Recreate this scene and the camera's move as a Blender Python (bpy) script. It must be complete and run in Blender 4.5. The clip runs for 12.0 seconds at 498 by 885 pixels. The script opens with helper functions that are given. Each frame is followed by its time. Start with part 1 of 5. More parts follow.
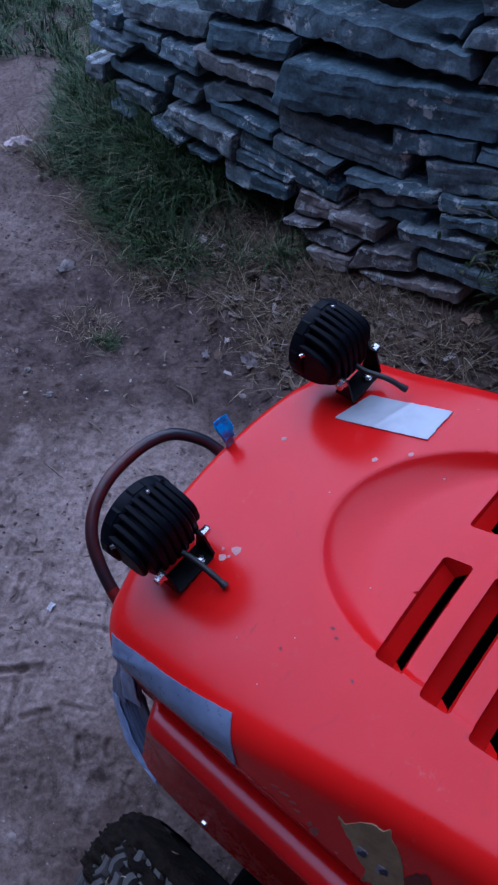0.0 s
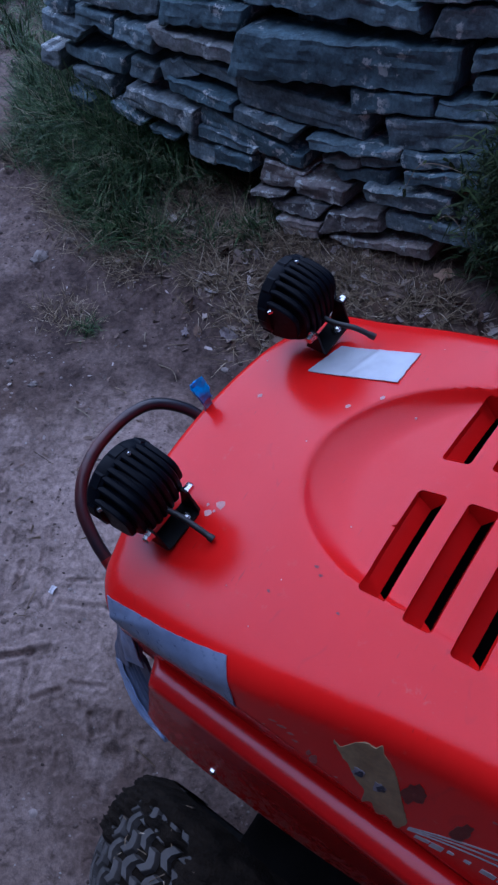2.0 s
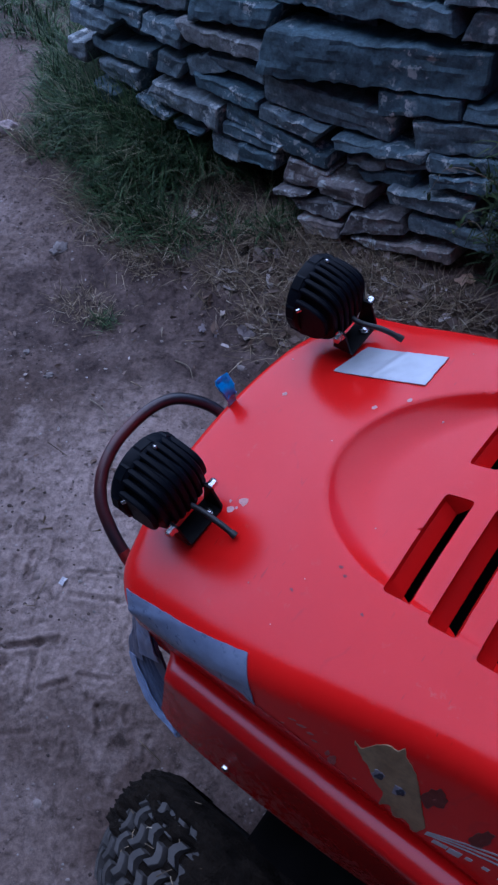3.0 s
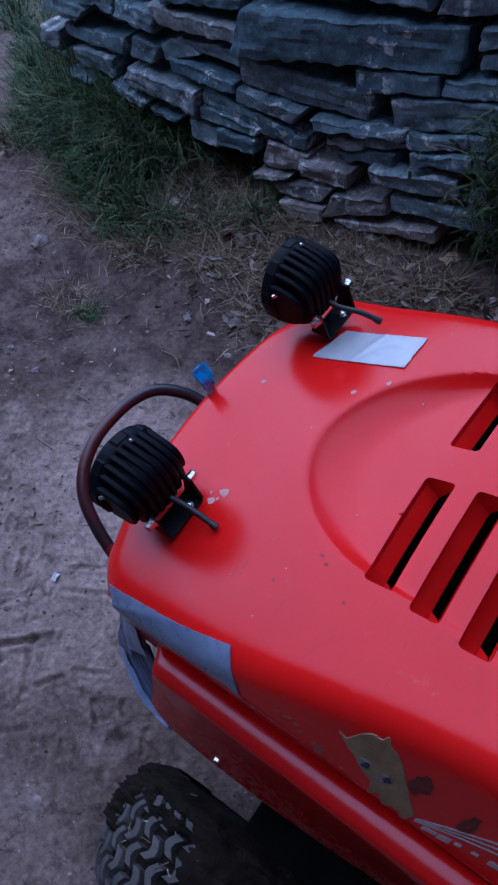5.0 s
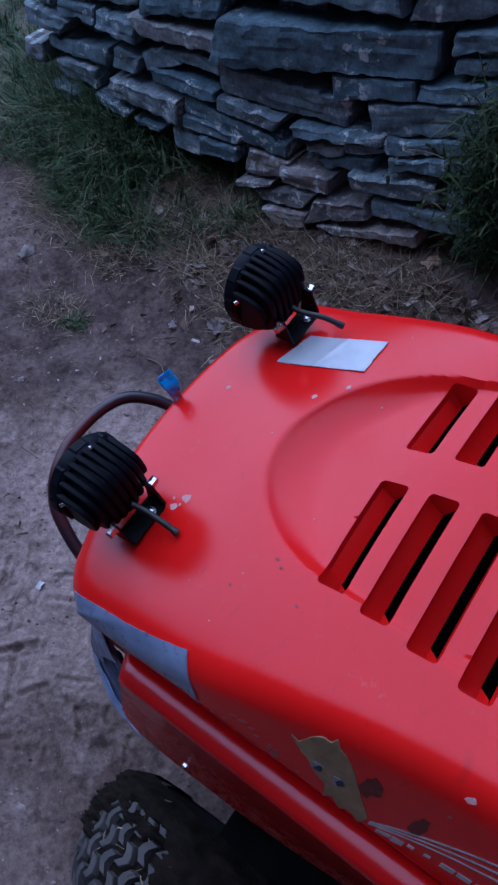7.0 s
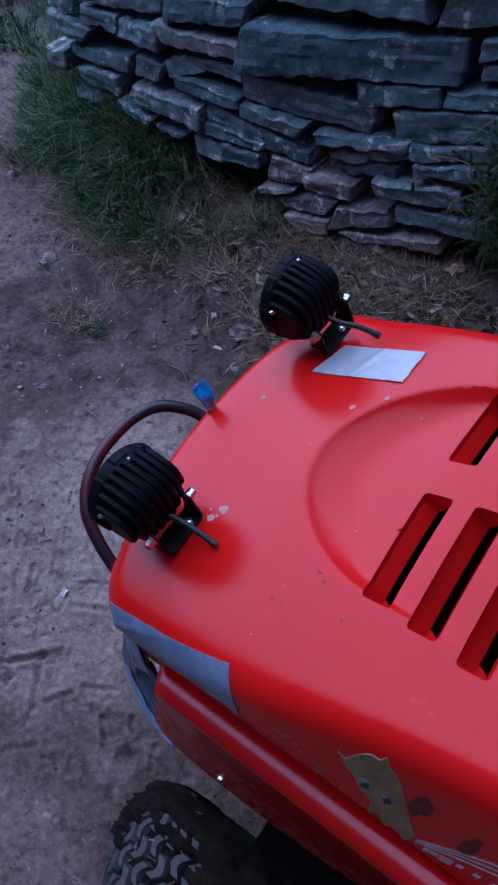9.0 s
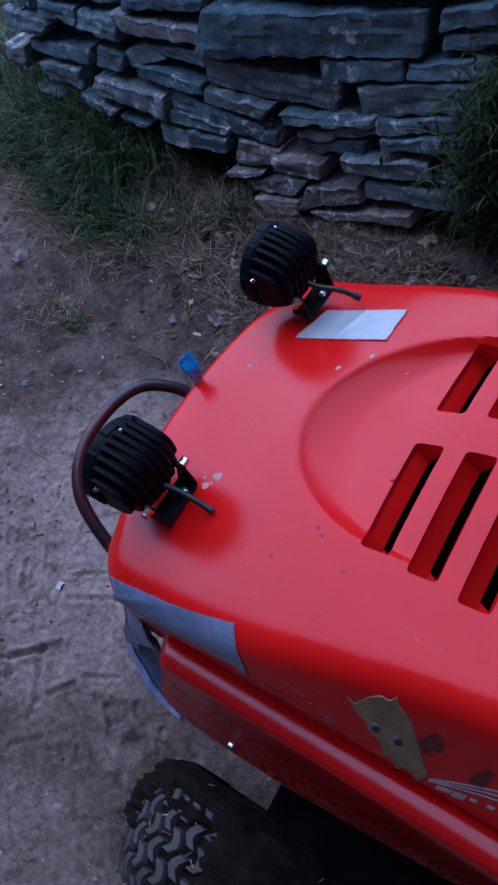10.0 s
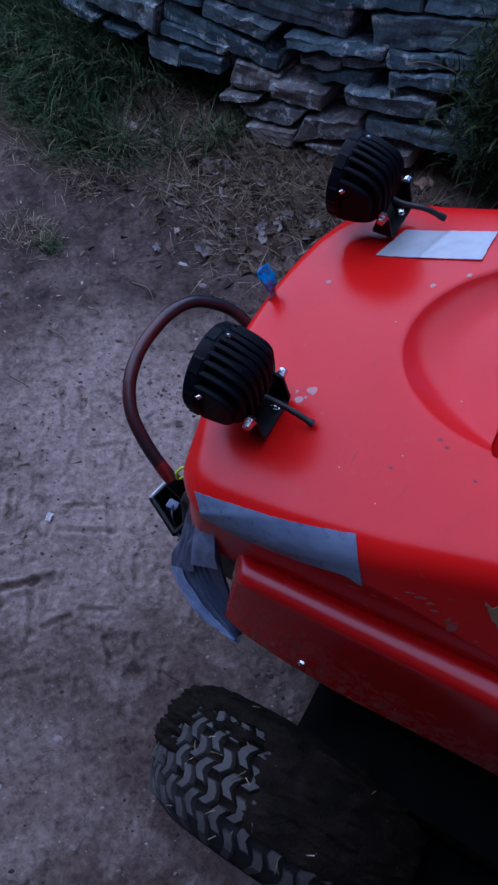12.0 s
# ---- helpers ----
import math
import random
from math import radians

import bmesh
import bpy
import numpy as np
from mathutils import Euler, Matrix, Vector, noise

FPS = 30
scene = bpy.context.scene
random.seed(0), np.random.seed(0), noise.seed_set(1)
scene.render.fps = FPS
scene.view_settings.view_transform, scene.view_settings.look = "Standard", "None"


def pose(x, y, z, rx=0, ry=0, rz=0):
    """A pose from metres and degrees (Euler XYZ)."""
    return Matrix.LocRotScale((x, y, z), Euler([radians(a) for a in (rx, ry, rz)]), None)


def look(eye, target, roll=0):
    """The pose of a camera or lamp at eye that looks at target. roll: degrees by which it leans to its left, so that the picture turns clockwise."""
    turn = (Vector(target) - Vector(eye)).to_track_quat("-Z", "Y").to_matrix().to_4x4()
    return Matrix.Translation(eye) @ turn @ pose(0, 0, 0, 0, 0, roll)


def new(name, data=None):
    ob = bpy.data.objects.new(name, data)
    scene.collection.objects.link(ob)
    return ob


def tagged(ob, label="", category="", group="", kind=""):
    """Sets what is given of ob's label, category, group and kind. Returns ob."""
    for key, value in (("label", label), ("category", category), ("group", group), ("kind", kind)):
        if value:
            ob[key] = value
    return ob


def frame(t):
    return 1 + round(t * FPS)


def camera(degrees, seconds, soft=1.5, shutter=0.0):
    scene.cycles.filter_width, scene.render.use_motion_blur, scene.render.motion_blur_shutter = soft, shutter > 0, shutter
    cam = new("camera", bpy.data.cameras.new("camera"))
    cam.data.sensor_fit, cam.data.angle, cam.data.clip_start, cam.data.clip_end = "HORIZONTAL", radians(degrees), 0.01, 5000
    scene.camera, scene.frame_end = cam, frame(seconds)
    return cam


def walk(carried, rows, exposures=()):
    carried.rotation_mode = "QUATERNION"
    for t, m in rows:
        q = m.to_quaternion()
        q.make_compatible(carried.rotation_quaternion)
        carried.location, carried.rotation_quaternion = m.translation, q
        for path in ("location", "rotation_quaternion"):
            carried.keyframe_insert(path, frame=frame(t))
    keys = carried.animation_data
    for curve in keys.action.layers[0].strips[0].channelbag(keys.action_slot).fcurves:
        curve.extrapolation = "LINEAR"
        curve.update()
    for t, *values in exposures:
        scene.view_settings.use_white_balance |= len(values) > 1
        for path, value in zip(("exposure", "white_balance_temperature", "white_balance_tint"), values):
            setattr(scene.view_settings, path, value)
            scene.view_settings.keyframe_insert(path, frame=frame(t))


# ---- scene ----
cam = camera(37.6, 12.0, soft=2.4)
PATH = [
    (0, (0.118, 0.124, 1.367), (-0.004, 1.228, -0.296), 4.2),
    (0.5, (0.133, 0.115, 1.366), (0.086, 1.221, -0.3), 4.8),
    (1, (0.139, 0.114, 1.365), (0.082, 1.207, -0.309), 3.7),
    (1.5, (0.133, 0.111, 1.364), (0.044, 1.189, -0.319), 2.8),
    (2, (0.141, 0.091, 1.367), (0.038, 1.163, -0.319), 0.1),
    (2.5, (0.123, 0.087, 1.363), (-0.001, 1.15, -0.326), 0.7),
    (3, (0.12, 0.088, 1.364), (0.005, 1.157, -0.323), 1.6),
    (5, (0.139, 0.098, 1.357), (0.032, 1.137, -0.349), -0.3),
    (5.5, (0.139, 0.094, 1.357), (0.018, 1.13, -0.349), -1.1),
    (6, (0.147, 0.096, 1.354), (-0.022, 1.111, -0.36), -2.8),
    (6.5, (0.177, 0.1, 1.357), (0.034, 1.127, -0.353), -2.2),
    (6.7, (0.184, 0.099, 1.359), (0.059, 1.143, -0.342), -1.6),
    (8.5, (0.165, 0.104, 1.36), (0.038, 1.167, -0.329), -2.4),
    (9, (0.155, 0.105, 1.36), (0.005, 1.164, -0.33), -2.9),
    (9.5, (0.16, 0.101, 1.354), (0.018, 1.143, -0.347), -3.9),
    (10, (0.148, 0.074, 1.348), (0.047, 1.13, -0.347), -4.3),
    (10.5, (0.084, 0.058, 1.33), (0.064, 1.112, -0.37), 1.0),
    (10.8, (0.009, 0.038, 1.308), (0.071, 1.099, -0.387), 8.3),
    (10.9, (-0.012, 0.031, 1.308), (0.065, 1.087, -0.389), 8.3),
    (11, (-0.021, 0.036, 1.311), (0.055, 1.049, -0.412), 7.4),
    (11.5, (-0.074, 0.035, 1.302), (0.065, 1.026, -0.429), 11.7),
    (12, (-0.047, 0.047, 1.303), (0.132, 1.0, -0.447), 11.5),
]
walk(cam, [(t, look(eye, target, roll)) for t, eye, target, roll in PATH], exposures=[(0.0, 0.86, 4800, 16), (9.5, 0.86, 4800, 16), (12.0, 0.72, 4800, 16)])

# ---- light ----
world = bpy.data.worlds.new("dusk_sky")
scene.world = world
world.use_nodes = True
wn = world.node_tree
sky = wn.nodes.new("ShaderNodeTexSky")
sky.sky_type = "NISHITA"
sky.sun_disc = False
sky.sun_elevation, sky.sun_rotation = radians(51), radians(-38)
sky.air_density, sky.dust_density, sky.ozone_density = 1.0, 0.2, 6.0
wn.links.new(sky.outputs["Color"], wn.nodes["Background"].inputs["Color"])
wn.nodes["Background"].inputs["Strength"].default_value = 0.075
sun = new("sun", bpy.data.lights.new("sun", "SUN"))
sun.data.energy, sun.data.angle, sun.data.color = 1.75, radians(95), (0.98, 0.95, 0.97)
sun.matrix_world = look((-1.9, 2.45, 3.9), (0, 0, 0))


# ---- materials ----
def nodes_of(name):
    m = bpy.data.materials.new(name)
    m.use_nodes = True
    return m, m.node_tree.nodes, m.node_tree.links, m.node_tree.nodes["Principled BSDF"]


def noise_node(n, l, scale, detail=6.0, rough=0.6, coord=None, warp=0.0):
    t = n.new("ShaderNodeTexNoise")
    t.inputs["Scale"].default_value, t.inputs["Detail"].default_value = scale, detail
    t.inputs["Roughness"].default_value, t.inputs["Distortion"].default_value = rough, warp
    if coord is not None:
        l.new(coord, t.inputs["Vector"])
    return t.outputs["Fac"]


def ramp(n, l, fac, stops):
    r = n.new("ShaderNodeValToRGB")
    e = r.color_ramp.elements
    while len(e) < len(stops):
        e.new(0.5)
    for el, (at, c) in zip(e, stops):
        el.position, el.color = at, (*c, 1) if len(c) == 3 else c
    l.new(fac, r.inputs["Fac"])
    return r.outputs["Color"]


def mix(n, l, fac, a, b, mode="MIX"):
    x = n.new("ShaderNodeMix")
    x.data_type, x.blend_type = "RGBA", mode
    for sock, v in ((x.inputs[0], fac), (x.inputs[6], a), (x.inputs[7], b)):
        if isinstance(v, (int, float)):
            sock.default_value = v
        elif isinstance(v, tuple):
            sock.default_value = (*v, 1)
        else:
            l.new(v, sock)
    return x.outputs[2]


def bump(n, l, bsdf, height, strength, distance, after=None):
    b = n.new("ShaderNodeBump")
    b.inputs["Strength"].default_value, b.inputs["Distance"].default_value = strength, distance
    l.new(height, b.inputs["Height"])
    if after is not None:
        l.new(after, b.inputs["Normal"])
    l.new(b.outputs["Normal"], bsdf.inputs["Normal"])
    return b.outputs["Normal"]


def plain(name, c1, c2, scale, rough, metal=0.0, relief=0.2, depth=0.001, fine=6.0, spec=0.5, vary=(0.72, 1.12)):
    """Two tones over two scales, with grain in the relief."""
    m, n, l, p = nodes_of(name)
    co = n.new("ShaderNodeTexCoord").outputs["Object"]
    big = ramp(n, l, noise_node(n, l, scale, coord=co), [(0.35, (0, 0, 0)), (0.68, (1, 1, 1))])
    col = mix(n, l, big, c1, c2)
    small = noise_node(n, l, scale * fine, coord=co, detail=8)
    shade = ramp(n, l, small, [(0.3, (vary[0],) * 3), (0.7, (vary[1],) * 3)])
    l.new(mix(n, l, 1.0, col, shade, "MULTIPLY"), p.inputs["Base Color"])
    rr = ramp(n, l, small, [(0.25, (rough * 0.8,) * 3), (0.75, (min(1, rough * 1.2),) * 3)])
    l.new(rr, p.inputs["Roughness"])
    p.inputs["Metallic"].default_value = metal
    p.inputs["Specular IOR Level"].default_value = spec
    bump(n, l, p, small, relief, depth)
    return m


def red_plastic():
    m, n, l, p = nodes_of("sun_faded_red_plastic")
    co = n.new("ShaderNodeTexCoord").outputs["Object"]
    fade = noise_node(n, l, 4.0, coord=co)
    col = mix(n, l, ramp(n, l, fade, [(0.35, (0, 0, 0)), (0.7, (1, 1, 1))]), (0.57, 0.004, 0.003), (0.65, 0.008, 0.006))
    # scuffs and dust that gathers in scratches
    dust = ramp(n, l, noise_node(n, l, 60.0, coord=co, detail=10, rough=0.7), [(0.6, (0, 0, 0)), (0.78, (1, 1, 1))])
    zone = ramp(n, l, noise_node(n, l, 7.0, coord=co, warp=0.6), [(0.45, (0, 0, 0)), (0.72, (0.5, 0.5, 0.5))])
    dusty = mix(n, l, 1.0, dust, zone, "MULTIPLY")
    col = mix(n, l, dusty, col, (0.42, 0.20, 0.17))
    dark = ramp(n, l, noise_node(n, l, 23.0, coord=co, detail=3, warp=1.0), [(0.66, (0, 0, 0)), (0.76, (0.4, 0.4, 0.4))])
    col = mix(n, l, dark, col, (0.30, 0.012, 0.014))
    st = n.new("ShaderNodeMapping")
    st.inputs["Scale"].default_value = (260, 30, 260)
    st.inputs["Rotation"].default_value = (0.0, 0.0, 0.5)
    l.new(co, st.inputs["Vector"])
    scr = ramp(n, l, noise_node(n, l, 1.0, coord=st.outputs["Vector"], detail=2), [(0.66, (0, 0, 0)), (0.71, (1, 1, 1))])
    worn = ramp(n, l, noise_node(n, l, 11.0, coord=co, detail=4, warp=0.5), [(0.52, (0, 0, 0)), (0.66, (0.55, 0.55, 0.55))])
    col = mix(n, l, mix(n, l, 1.0, scr, worn, "MULTIPLY"), col, (0.26, 0.016, 0.016))
    l.new(col, p.inputs["Base Color"])
    rr = ramp(n, l, noise_node(n, l, 14.0, coord=co, detail=8), [(0.3, (0.17, 0.17, 0.17)), (0.7, (0.27, 0.27, 0.27))])
    l.new(rr, p.inputs["Roughness"])
    p.inputs["Specular IOR Level"].default_value = 0.31
    p.inputs["Specular Tint"].default_value = (0.76, 0.87, 1.0, 1)
    bump(n, l, p, noise_node(n, l, 420.0, coord=co), 0.12, 0.0006)
    return m


def muddy_red():
    """The lower panel: the same plastic in a red darkened for its shaded side, scratched and splashed with mud towards
    its lower edge.
    """
    m, n, l, p = nodes_of("shaded_mud_splashed_red_plastic")
    tc = n.new("ShaderNodeTexCoord")
    co = tc.outputs["Object"]
    # base red set well below the hood's, to carry the side's shade
    col = mix(n, l, noise_node(n, l, 9.0, coord=co), (0.34, 0.002, 0.002), (0.44, 0.004, 0.004))
    sep = n.new("ShaderNodeSeparateXYZ")
    l.new(co, sep.inputs[0])
    mr = n.new("ShaderNodeMapRange")
    mr.inputs["From Min"].default_value, mr.inputs["From Max"].default_value = 0.545, 0.47
    l.new(sep.outputs["Z"], mr.inputs["Value"])
    blot = ramp(n, l, noise_node(n, l, 75.0, coord=co, detail=12, rough=0.8, warp=0.3), [(0.47, (0, 0, 0)), (0.66, (0.95, 0.95, 0.95))])
    splash = mix(n, l, 1.0, blot, mr.outputs["Result"], "MULTIPLY")
    col = mix(n, l, splash, col, (0.17, 0.095, 0.065))
    st = n.new("ShaderNodeMapping")
    st.inputs["Scale"].default_value = (230, 230, 24)
    st.inputs["Rotation"].default_value = (0.3, 0.9, 0.2)
    l.new(co, st.inputs["Vector"])
    scr = ramp(n, l, noise_node(n, l, 1.0, coord=st.outputs["Vector"], detail=3), [(0.60, (0, 0, 0)), (0.68, (0.6, 0.6, 0.6))])
    col = mix(n, l, mix(n, l, 1.0, scr, mr.outputs["Result"], "MULTIPLY"), col, (0.40, 0.26, 0.21))
    l.new(col, p.inputs["Base Color"])
    l.new(ramp(n, l, splash, [(0.0, (0.20, 0.20, 0.20)), (0.6, (0.8, 0.8, 0.8))]), p.inputs["Roughness"])
    p.inputs["Specular IOR Level"].default_value = 0.40
    p.inputs["Specular Tint"].default_value = (0.76, 0.87, 1.0, 1)
    bump(n, l, p, splash, 0.25, 0.001)
    return m


def wall_stone(name, tones):
    m, n, l, p = nodes_of(name)
    co = n.new("ShaderNodeTexCoord").outputs["Object"]
    info = n.new("ShaderNodeObjectInfo")
    base = ramp(n, l, info.outputs["Random"], list(zip((0.0, 0.5, 0.84, 1.0), tones)))
    off = n.new("ShaderNodeVectorMath")
    off.operation = "ADD"
    l.new(co, off.inputs[0])
    l.new(info.outputs["Location"], off.inputs[1])
    v = off.outputs["Vector"]
    st = n.new("ShaderNodeMapping")
    st.inputs["Scale"].default_value = (1, 1, 7)
    l.new(v, st.inputs["Vector"])
    layers = noise_node(n, l, 7.0, coord=st.outputs["Vector"], detail=6, rough=0.55, warp=0.5)
    patches = noise_node(n, l, 26.0, coord=v, detail=10, rough=0.7)
    tone = ramp(n, l, patches, [(0.32, (0.40, 0.41, 0.43)), (0.68, (1.50, 1.48, 1.45))])
    col = mix(n, l, 1.0, base, tone, "MULTIPLY")
    grain = ramp(n, l, noise_node(n, l, 140.0, coord=v, detail=8, rough=0.75), [(0.35, (0.70, 0.70, 0.70)), (0.65, (1.30, 1.30, 1.30))])
    col = mix(n, l, 1.0, col, grain, "MULTIPLY")
    lich = ramp(n, l, noise_node(n, l, 38.0, coord=v, detail=9, rough=0.7), [(0.545, (0, 0, 0)), (0.575, (1, 1, 1))])
    zone = ramp(n, l, noise_node(n, l, 6.0, coord=v, detail=3), [(0.46, (0, 0, 0)), (0.55, (0.95, 0.95, 0.95))])
    col = mix(n, l, mix(n, l, 1.0, lich, zone, "MULTIPLY"), col, (0.50, 0.53, 0.53))
    spot = ramp(n, l, noise_node(n, l, 120.0, coord=v, detail=6, rough=0.75), [(0.63, (0, 0, 0)), (0.68, (0.75, 0.75, 0.75))])
    szone = ramp(n, l, noise_node(n, l, 9.0, coord=v, detail=4, warp=0.4), [(0.45, (0, 0, 0)), (0.6, (1, 1, 1))])
    col = mix(n, l, mix(n, l, 1.0, spot, szone, "MULTIPLY"), col, (0.46, 0.50, 0.51))
    moss = ramp(n, l, noise_node(n, l, 11.0, coord=v, detail=6), [(0.62, (0, 0, 0)), (0.75, (0.55, 0.55, 0.55))])
    col = mix(n, l, moss, col, (0.07, 0.085, 0.05))
    l.new(col, p.inputs["Base Color"])
    p.inputs["Roughness"].default_value = 0.72
    p.inputs["Specular IOR Level"].default_value = 0.4
    streak = ramp(n, l, layers, [(0.38, (0.84, 0.84, 0.84)), (0.62, (1.10, 1.10, 1.10))])
    l.new(mix(n, l, 1.0, col, streak, "MULTIPLY"), p.inputs["Base Color"])
    a = bump(n, l, p, layers, 0.35, 0.008)
    bump(n, l, p, patches, 0.8, 0.008, a)
    return m


def dirt():
    m, n, l, p = nodes_of("trodden_dirt")
    co = n.new("ShaderNodeTexCoord").outputs["Object"]
    broad = noise_node(n, l, 1.6, coord=co, detail=5, warp=0.4)
    mid = noise_node(n, l, 9.0, coord=co, detail=9, rough=0.68)
    fine = noise_node(n, l, 85.0, coord=co, detail=10, rough=0.72)
    col = mix(n, l, ramp(n, l, broad, [(0.42, (0, 0, 0)), (0.58, (1, 1, 1))]), (0.108, 0.074, 0.063), (0.188, 0.139, 0.123))
    col = mix(n, l, ramp(n, l, mid, [(0.50, (0, 0, 0)), (0.66, (0.85, 0.85, 0.85))]), col, (0.275, 0.212, 0.195))
    # the damp hollow in the middle of the track
    sep = n.new("ShaderNodeVectorMath")
    sep.operation = "SUBTRACT"
    l.new(co, sep.inputs[0])
    sep.inputs[1].default_value = (-0.34, 1.27, 0)
    sc = n.new("ShaderNodeVectorMath")
    sc.operation = "MULTIPLY"
    l.new(sep.outputs["Vector"], sc.inputs[0])
    sc.inputs[1].default_value = (0.9, 2.1, 0)
    ln = n.new("ShaderNodeVectorMath")
    ln.operation = "LENGTH"
    l.new(sc.outputs["Vector"], ln.inputs[0])
    wob = n.new("ShaderNodeMath")
    wob.operation = "MULTIPLY_ADD"
    l.new(noise_node(n, l, 5.0, coord=co, detail=6), wob.inputs[0])
    wob.inputs[1].default_value = 0.9
    l.new(ln.outputs["Value"], wob.inputs[2])
    damp = ramp(n, l, wob.outputs["Value"], [(0.78, (0.90, 0.90, 0.90)), (1.0, (0, 0, 0))])
    wet = mix(n, l, ramp(n, l, noise_node(n, l, 13.0, coord=co, detail=7, rough=0.62, warp=0.5), [(0.42, (0, 0, 0)), (0.62, (1, 1, 1))]), (0.076, 0.053, 0.049), (0.160, 0.116, 0.104))
    col = mix(n, l, damp, col, wet)
    far = n.new("ShaderNodeVectorMath")
    far.operation = "DISTANCE"
    l.new(co, far.inputs[0])
    far.inputs[1].default_value = (-0.20, 0.74, 0)
    rim = n.new("ShaderNodeMath")
    rim.operation = "MULTIPLY_ADD"
    l.new(noise_node(n, l, 3.5, coord=co, detail=7, rough=0.65), rim.inputs[0])
    rim.inputs[1].default_value = 0.9
    l.new(far.outputs["Value"], rim.inputs[2])
    dry = ramp(n, l, rim.outputs["Value"], [(0.62, (0.7, 0.7, 0.7)), (0.86, (0, 0, 0))])
    col = mix(n, l, dry, col, (0.41, 0.318, 0.290))
    shade = ramp(n, l, fine, [(0.28, (0.42, 0.41, 0.40)), (0.72, (1.42, 1.42, 1.42))])
    col = mix(n, l, 1.0, col, shade, "MULTIPLY")
    pits = ramp(n, l, noise_node(n, l, 30.0, coord=co, detail=8, rough=0.7, warp=0.5), [(0.34, (0.48, 0.47, 0.46)), (0.47, (1.04, 1.04, 1.04))])
    col = mix(n, l, 1.0, col, pits, "MULTIPLY")
    grit = n.new("ShaderNodeTexVoronoi")
    grit.inputs["Scale"].default_value = 150.0
    l.new(co, grit.inputs["Vector"])
    g = ramp(n, l, grit.outputs["Distance"], [(0.10, (1, 1, 1)), (0.22, (0, 0, 0))])
    gz = ramp(n, l, noise_node(n, l, 22.0, coord=co), [(0.52, (0, 0, 0)), (0.7, (0.5, 0.5, 0.5))])
    col = mix(n, l, mix(n, l, 1.0, g, gz, "MULTIPLY"), col, (0.36, 0.33, 0.31))
    l.new(col, p.inputs["Base Color"])
    p.inputs["Roughness"].default_value = 0.9
    p.inputs["Specular IOR Level"].default_value = 0.25
    a = bump(n, l, p, mid, 0.3, 0.02)
    bump(n, l, p, fine, 0.75, 0.006, a)
    return m


def islands(name, stops, rough=0.75):
    """Leaves and blades, each with a tone of its own."""
    m, n, l, p = nodes_of(name)
    geo = n.new("ShaderNodeNewGeometry")
    col = ramp(n, l, geo.outputs["Random Per Island"], stops)
    co = n.new("ShaderNodeTexCoord").outputs["Object"]
    sh = ramp(n, l, noise_node(n, l, 90.0, coord=co), [(0.3, (0.7, 0.7, 0.7)), (0.7, (1.15, 1.15, 1.15))])
    l.new(mix(n, l, 1.0, col, sh, "MULTIPLY"), p.inputs["Base Color"])
    p.inputs["Roughness"].default_value = rough
    p.inputs["Specular IOR Level"].default_value = 0.3
    bump(n, l, p, noise_node(n, l, 240.0, coord=co), 0.3, 0.001)
    return m


RED = red_plastic()
MUDRED = muddy_red()
SLATE = wall_stone("weathered_grey_slate", [(0.080, 0.134, 0.167), (0.126, 0.184, 0.218), (0.182, 0.225, 0.250), (0.226, 0.232, 0.238)])
BROWNSTONE = wall_stone("brown_stained_slate", [(0.145, 0.149, 0.160), (0.205, 0.187, 0.184), (0.243, 0.213, 0.202), (0.272, 0.237, 0.226)])
DIRT = dirt()
BLACK = plain("black_cast_housing", (0.002, 0.003, 0.006), (0.004, 0.0055, 0.010), 30, 0.52, relief=0.15, depth=0.0005, spec=0.09)
BLACKPL = plain("black_plastic", (0.003, 0.003, 0.004), (0.006, 0.006, 0.007), 20, 0.42, spec=0.14)
CABLE = plain("black_rubber_cable", (0.012, 0.012, 0.013), (0.02, 0.02, 0.022), 40, 0.5)
CHROME = plain("bright_zinc_bolt", (0.72, 0.72, 0.74), (0.60, 0.60, 0.62), 60, 0.25, metal=1.0, relief=0.1, depth=0.0003)
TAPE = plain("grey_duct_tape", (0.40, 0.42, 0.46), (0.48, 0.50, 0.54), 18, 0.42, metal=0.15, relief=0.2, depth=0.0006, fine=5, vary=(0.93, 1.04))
# darker, bluer and glossier than the tape on top of the hood
TAPESIDE = plain("darker_scuffed_duct_tape", (0.135, 0.168, 0.265), (0.215, 0.255, 0.375), 14, 0.30, metal=0.1, relief=0.4, depth=0.001, fine=7, vary=(0.85, 1.07))
# dark tone of the cover's tape, with the fold's shade in the colour
TAPEDARK = plain("dark_blue_grey_tape", (0.070, 0.092, 0.165), (0.13, 0.165, 0.27), 16, 0.34, metal=0.1, relief=0.5, depth=0.001, fine=7)
NICK = plain("dark_grime", (0.17, 0.015, 0.02), (0.24, 0.035, 0.045), 200, 0.7)
# the cover's tape again, paler in colour where light falls on it
TAPEBLUE = plain("lit_scuffed_blue_grey_tape", (0.20, 0.265, 0.45), (0.33, 0.405, 0.61), 22, 0.33, metal=0.1, relief=0.5, depth=0.001, fine=6, vary=(0.75, 1.12))
COVER = plain("dusty_dark_plastic", (0.055, 0.070, 0.125), (0.105, 0.130, 0.21), 20, 0.45, relief=0.3, depth=0.0008)
PAINT = plain("chipped_red_paint", (0.30, 0.008, 0.006), (0.12, 0.006, 0.006), 60, 0.45, relief=0.4, depth=0.0006)
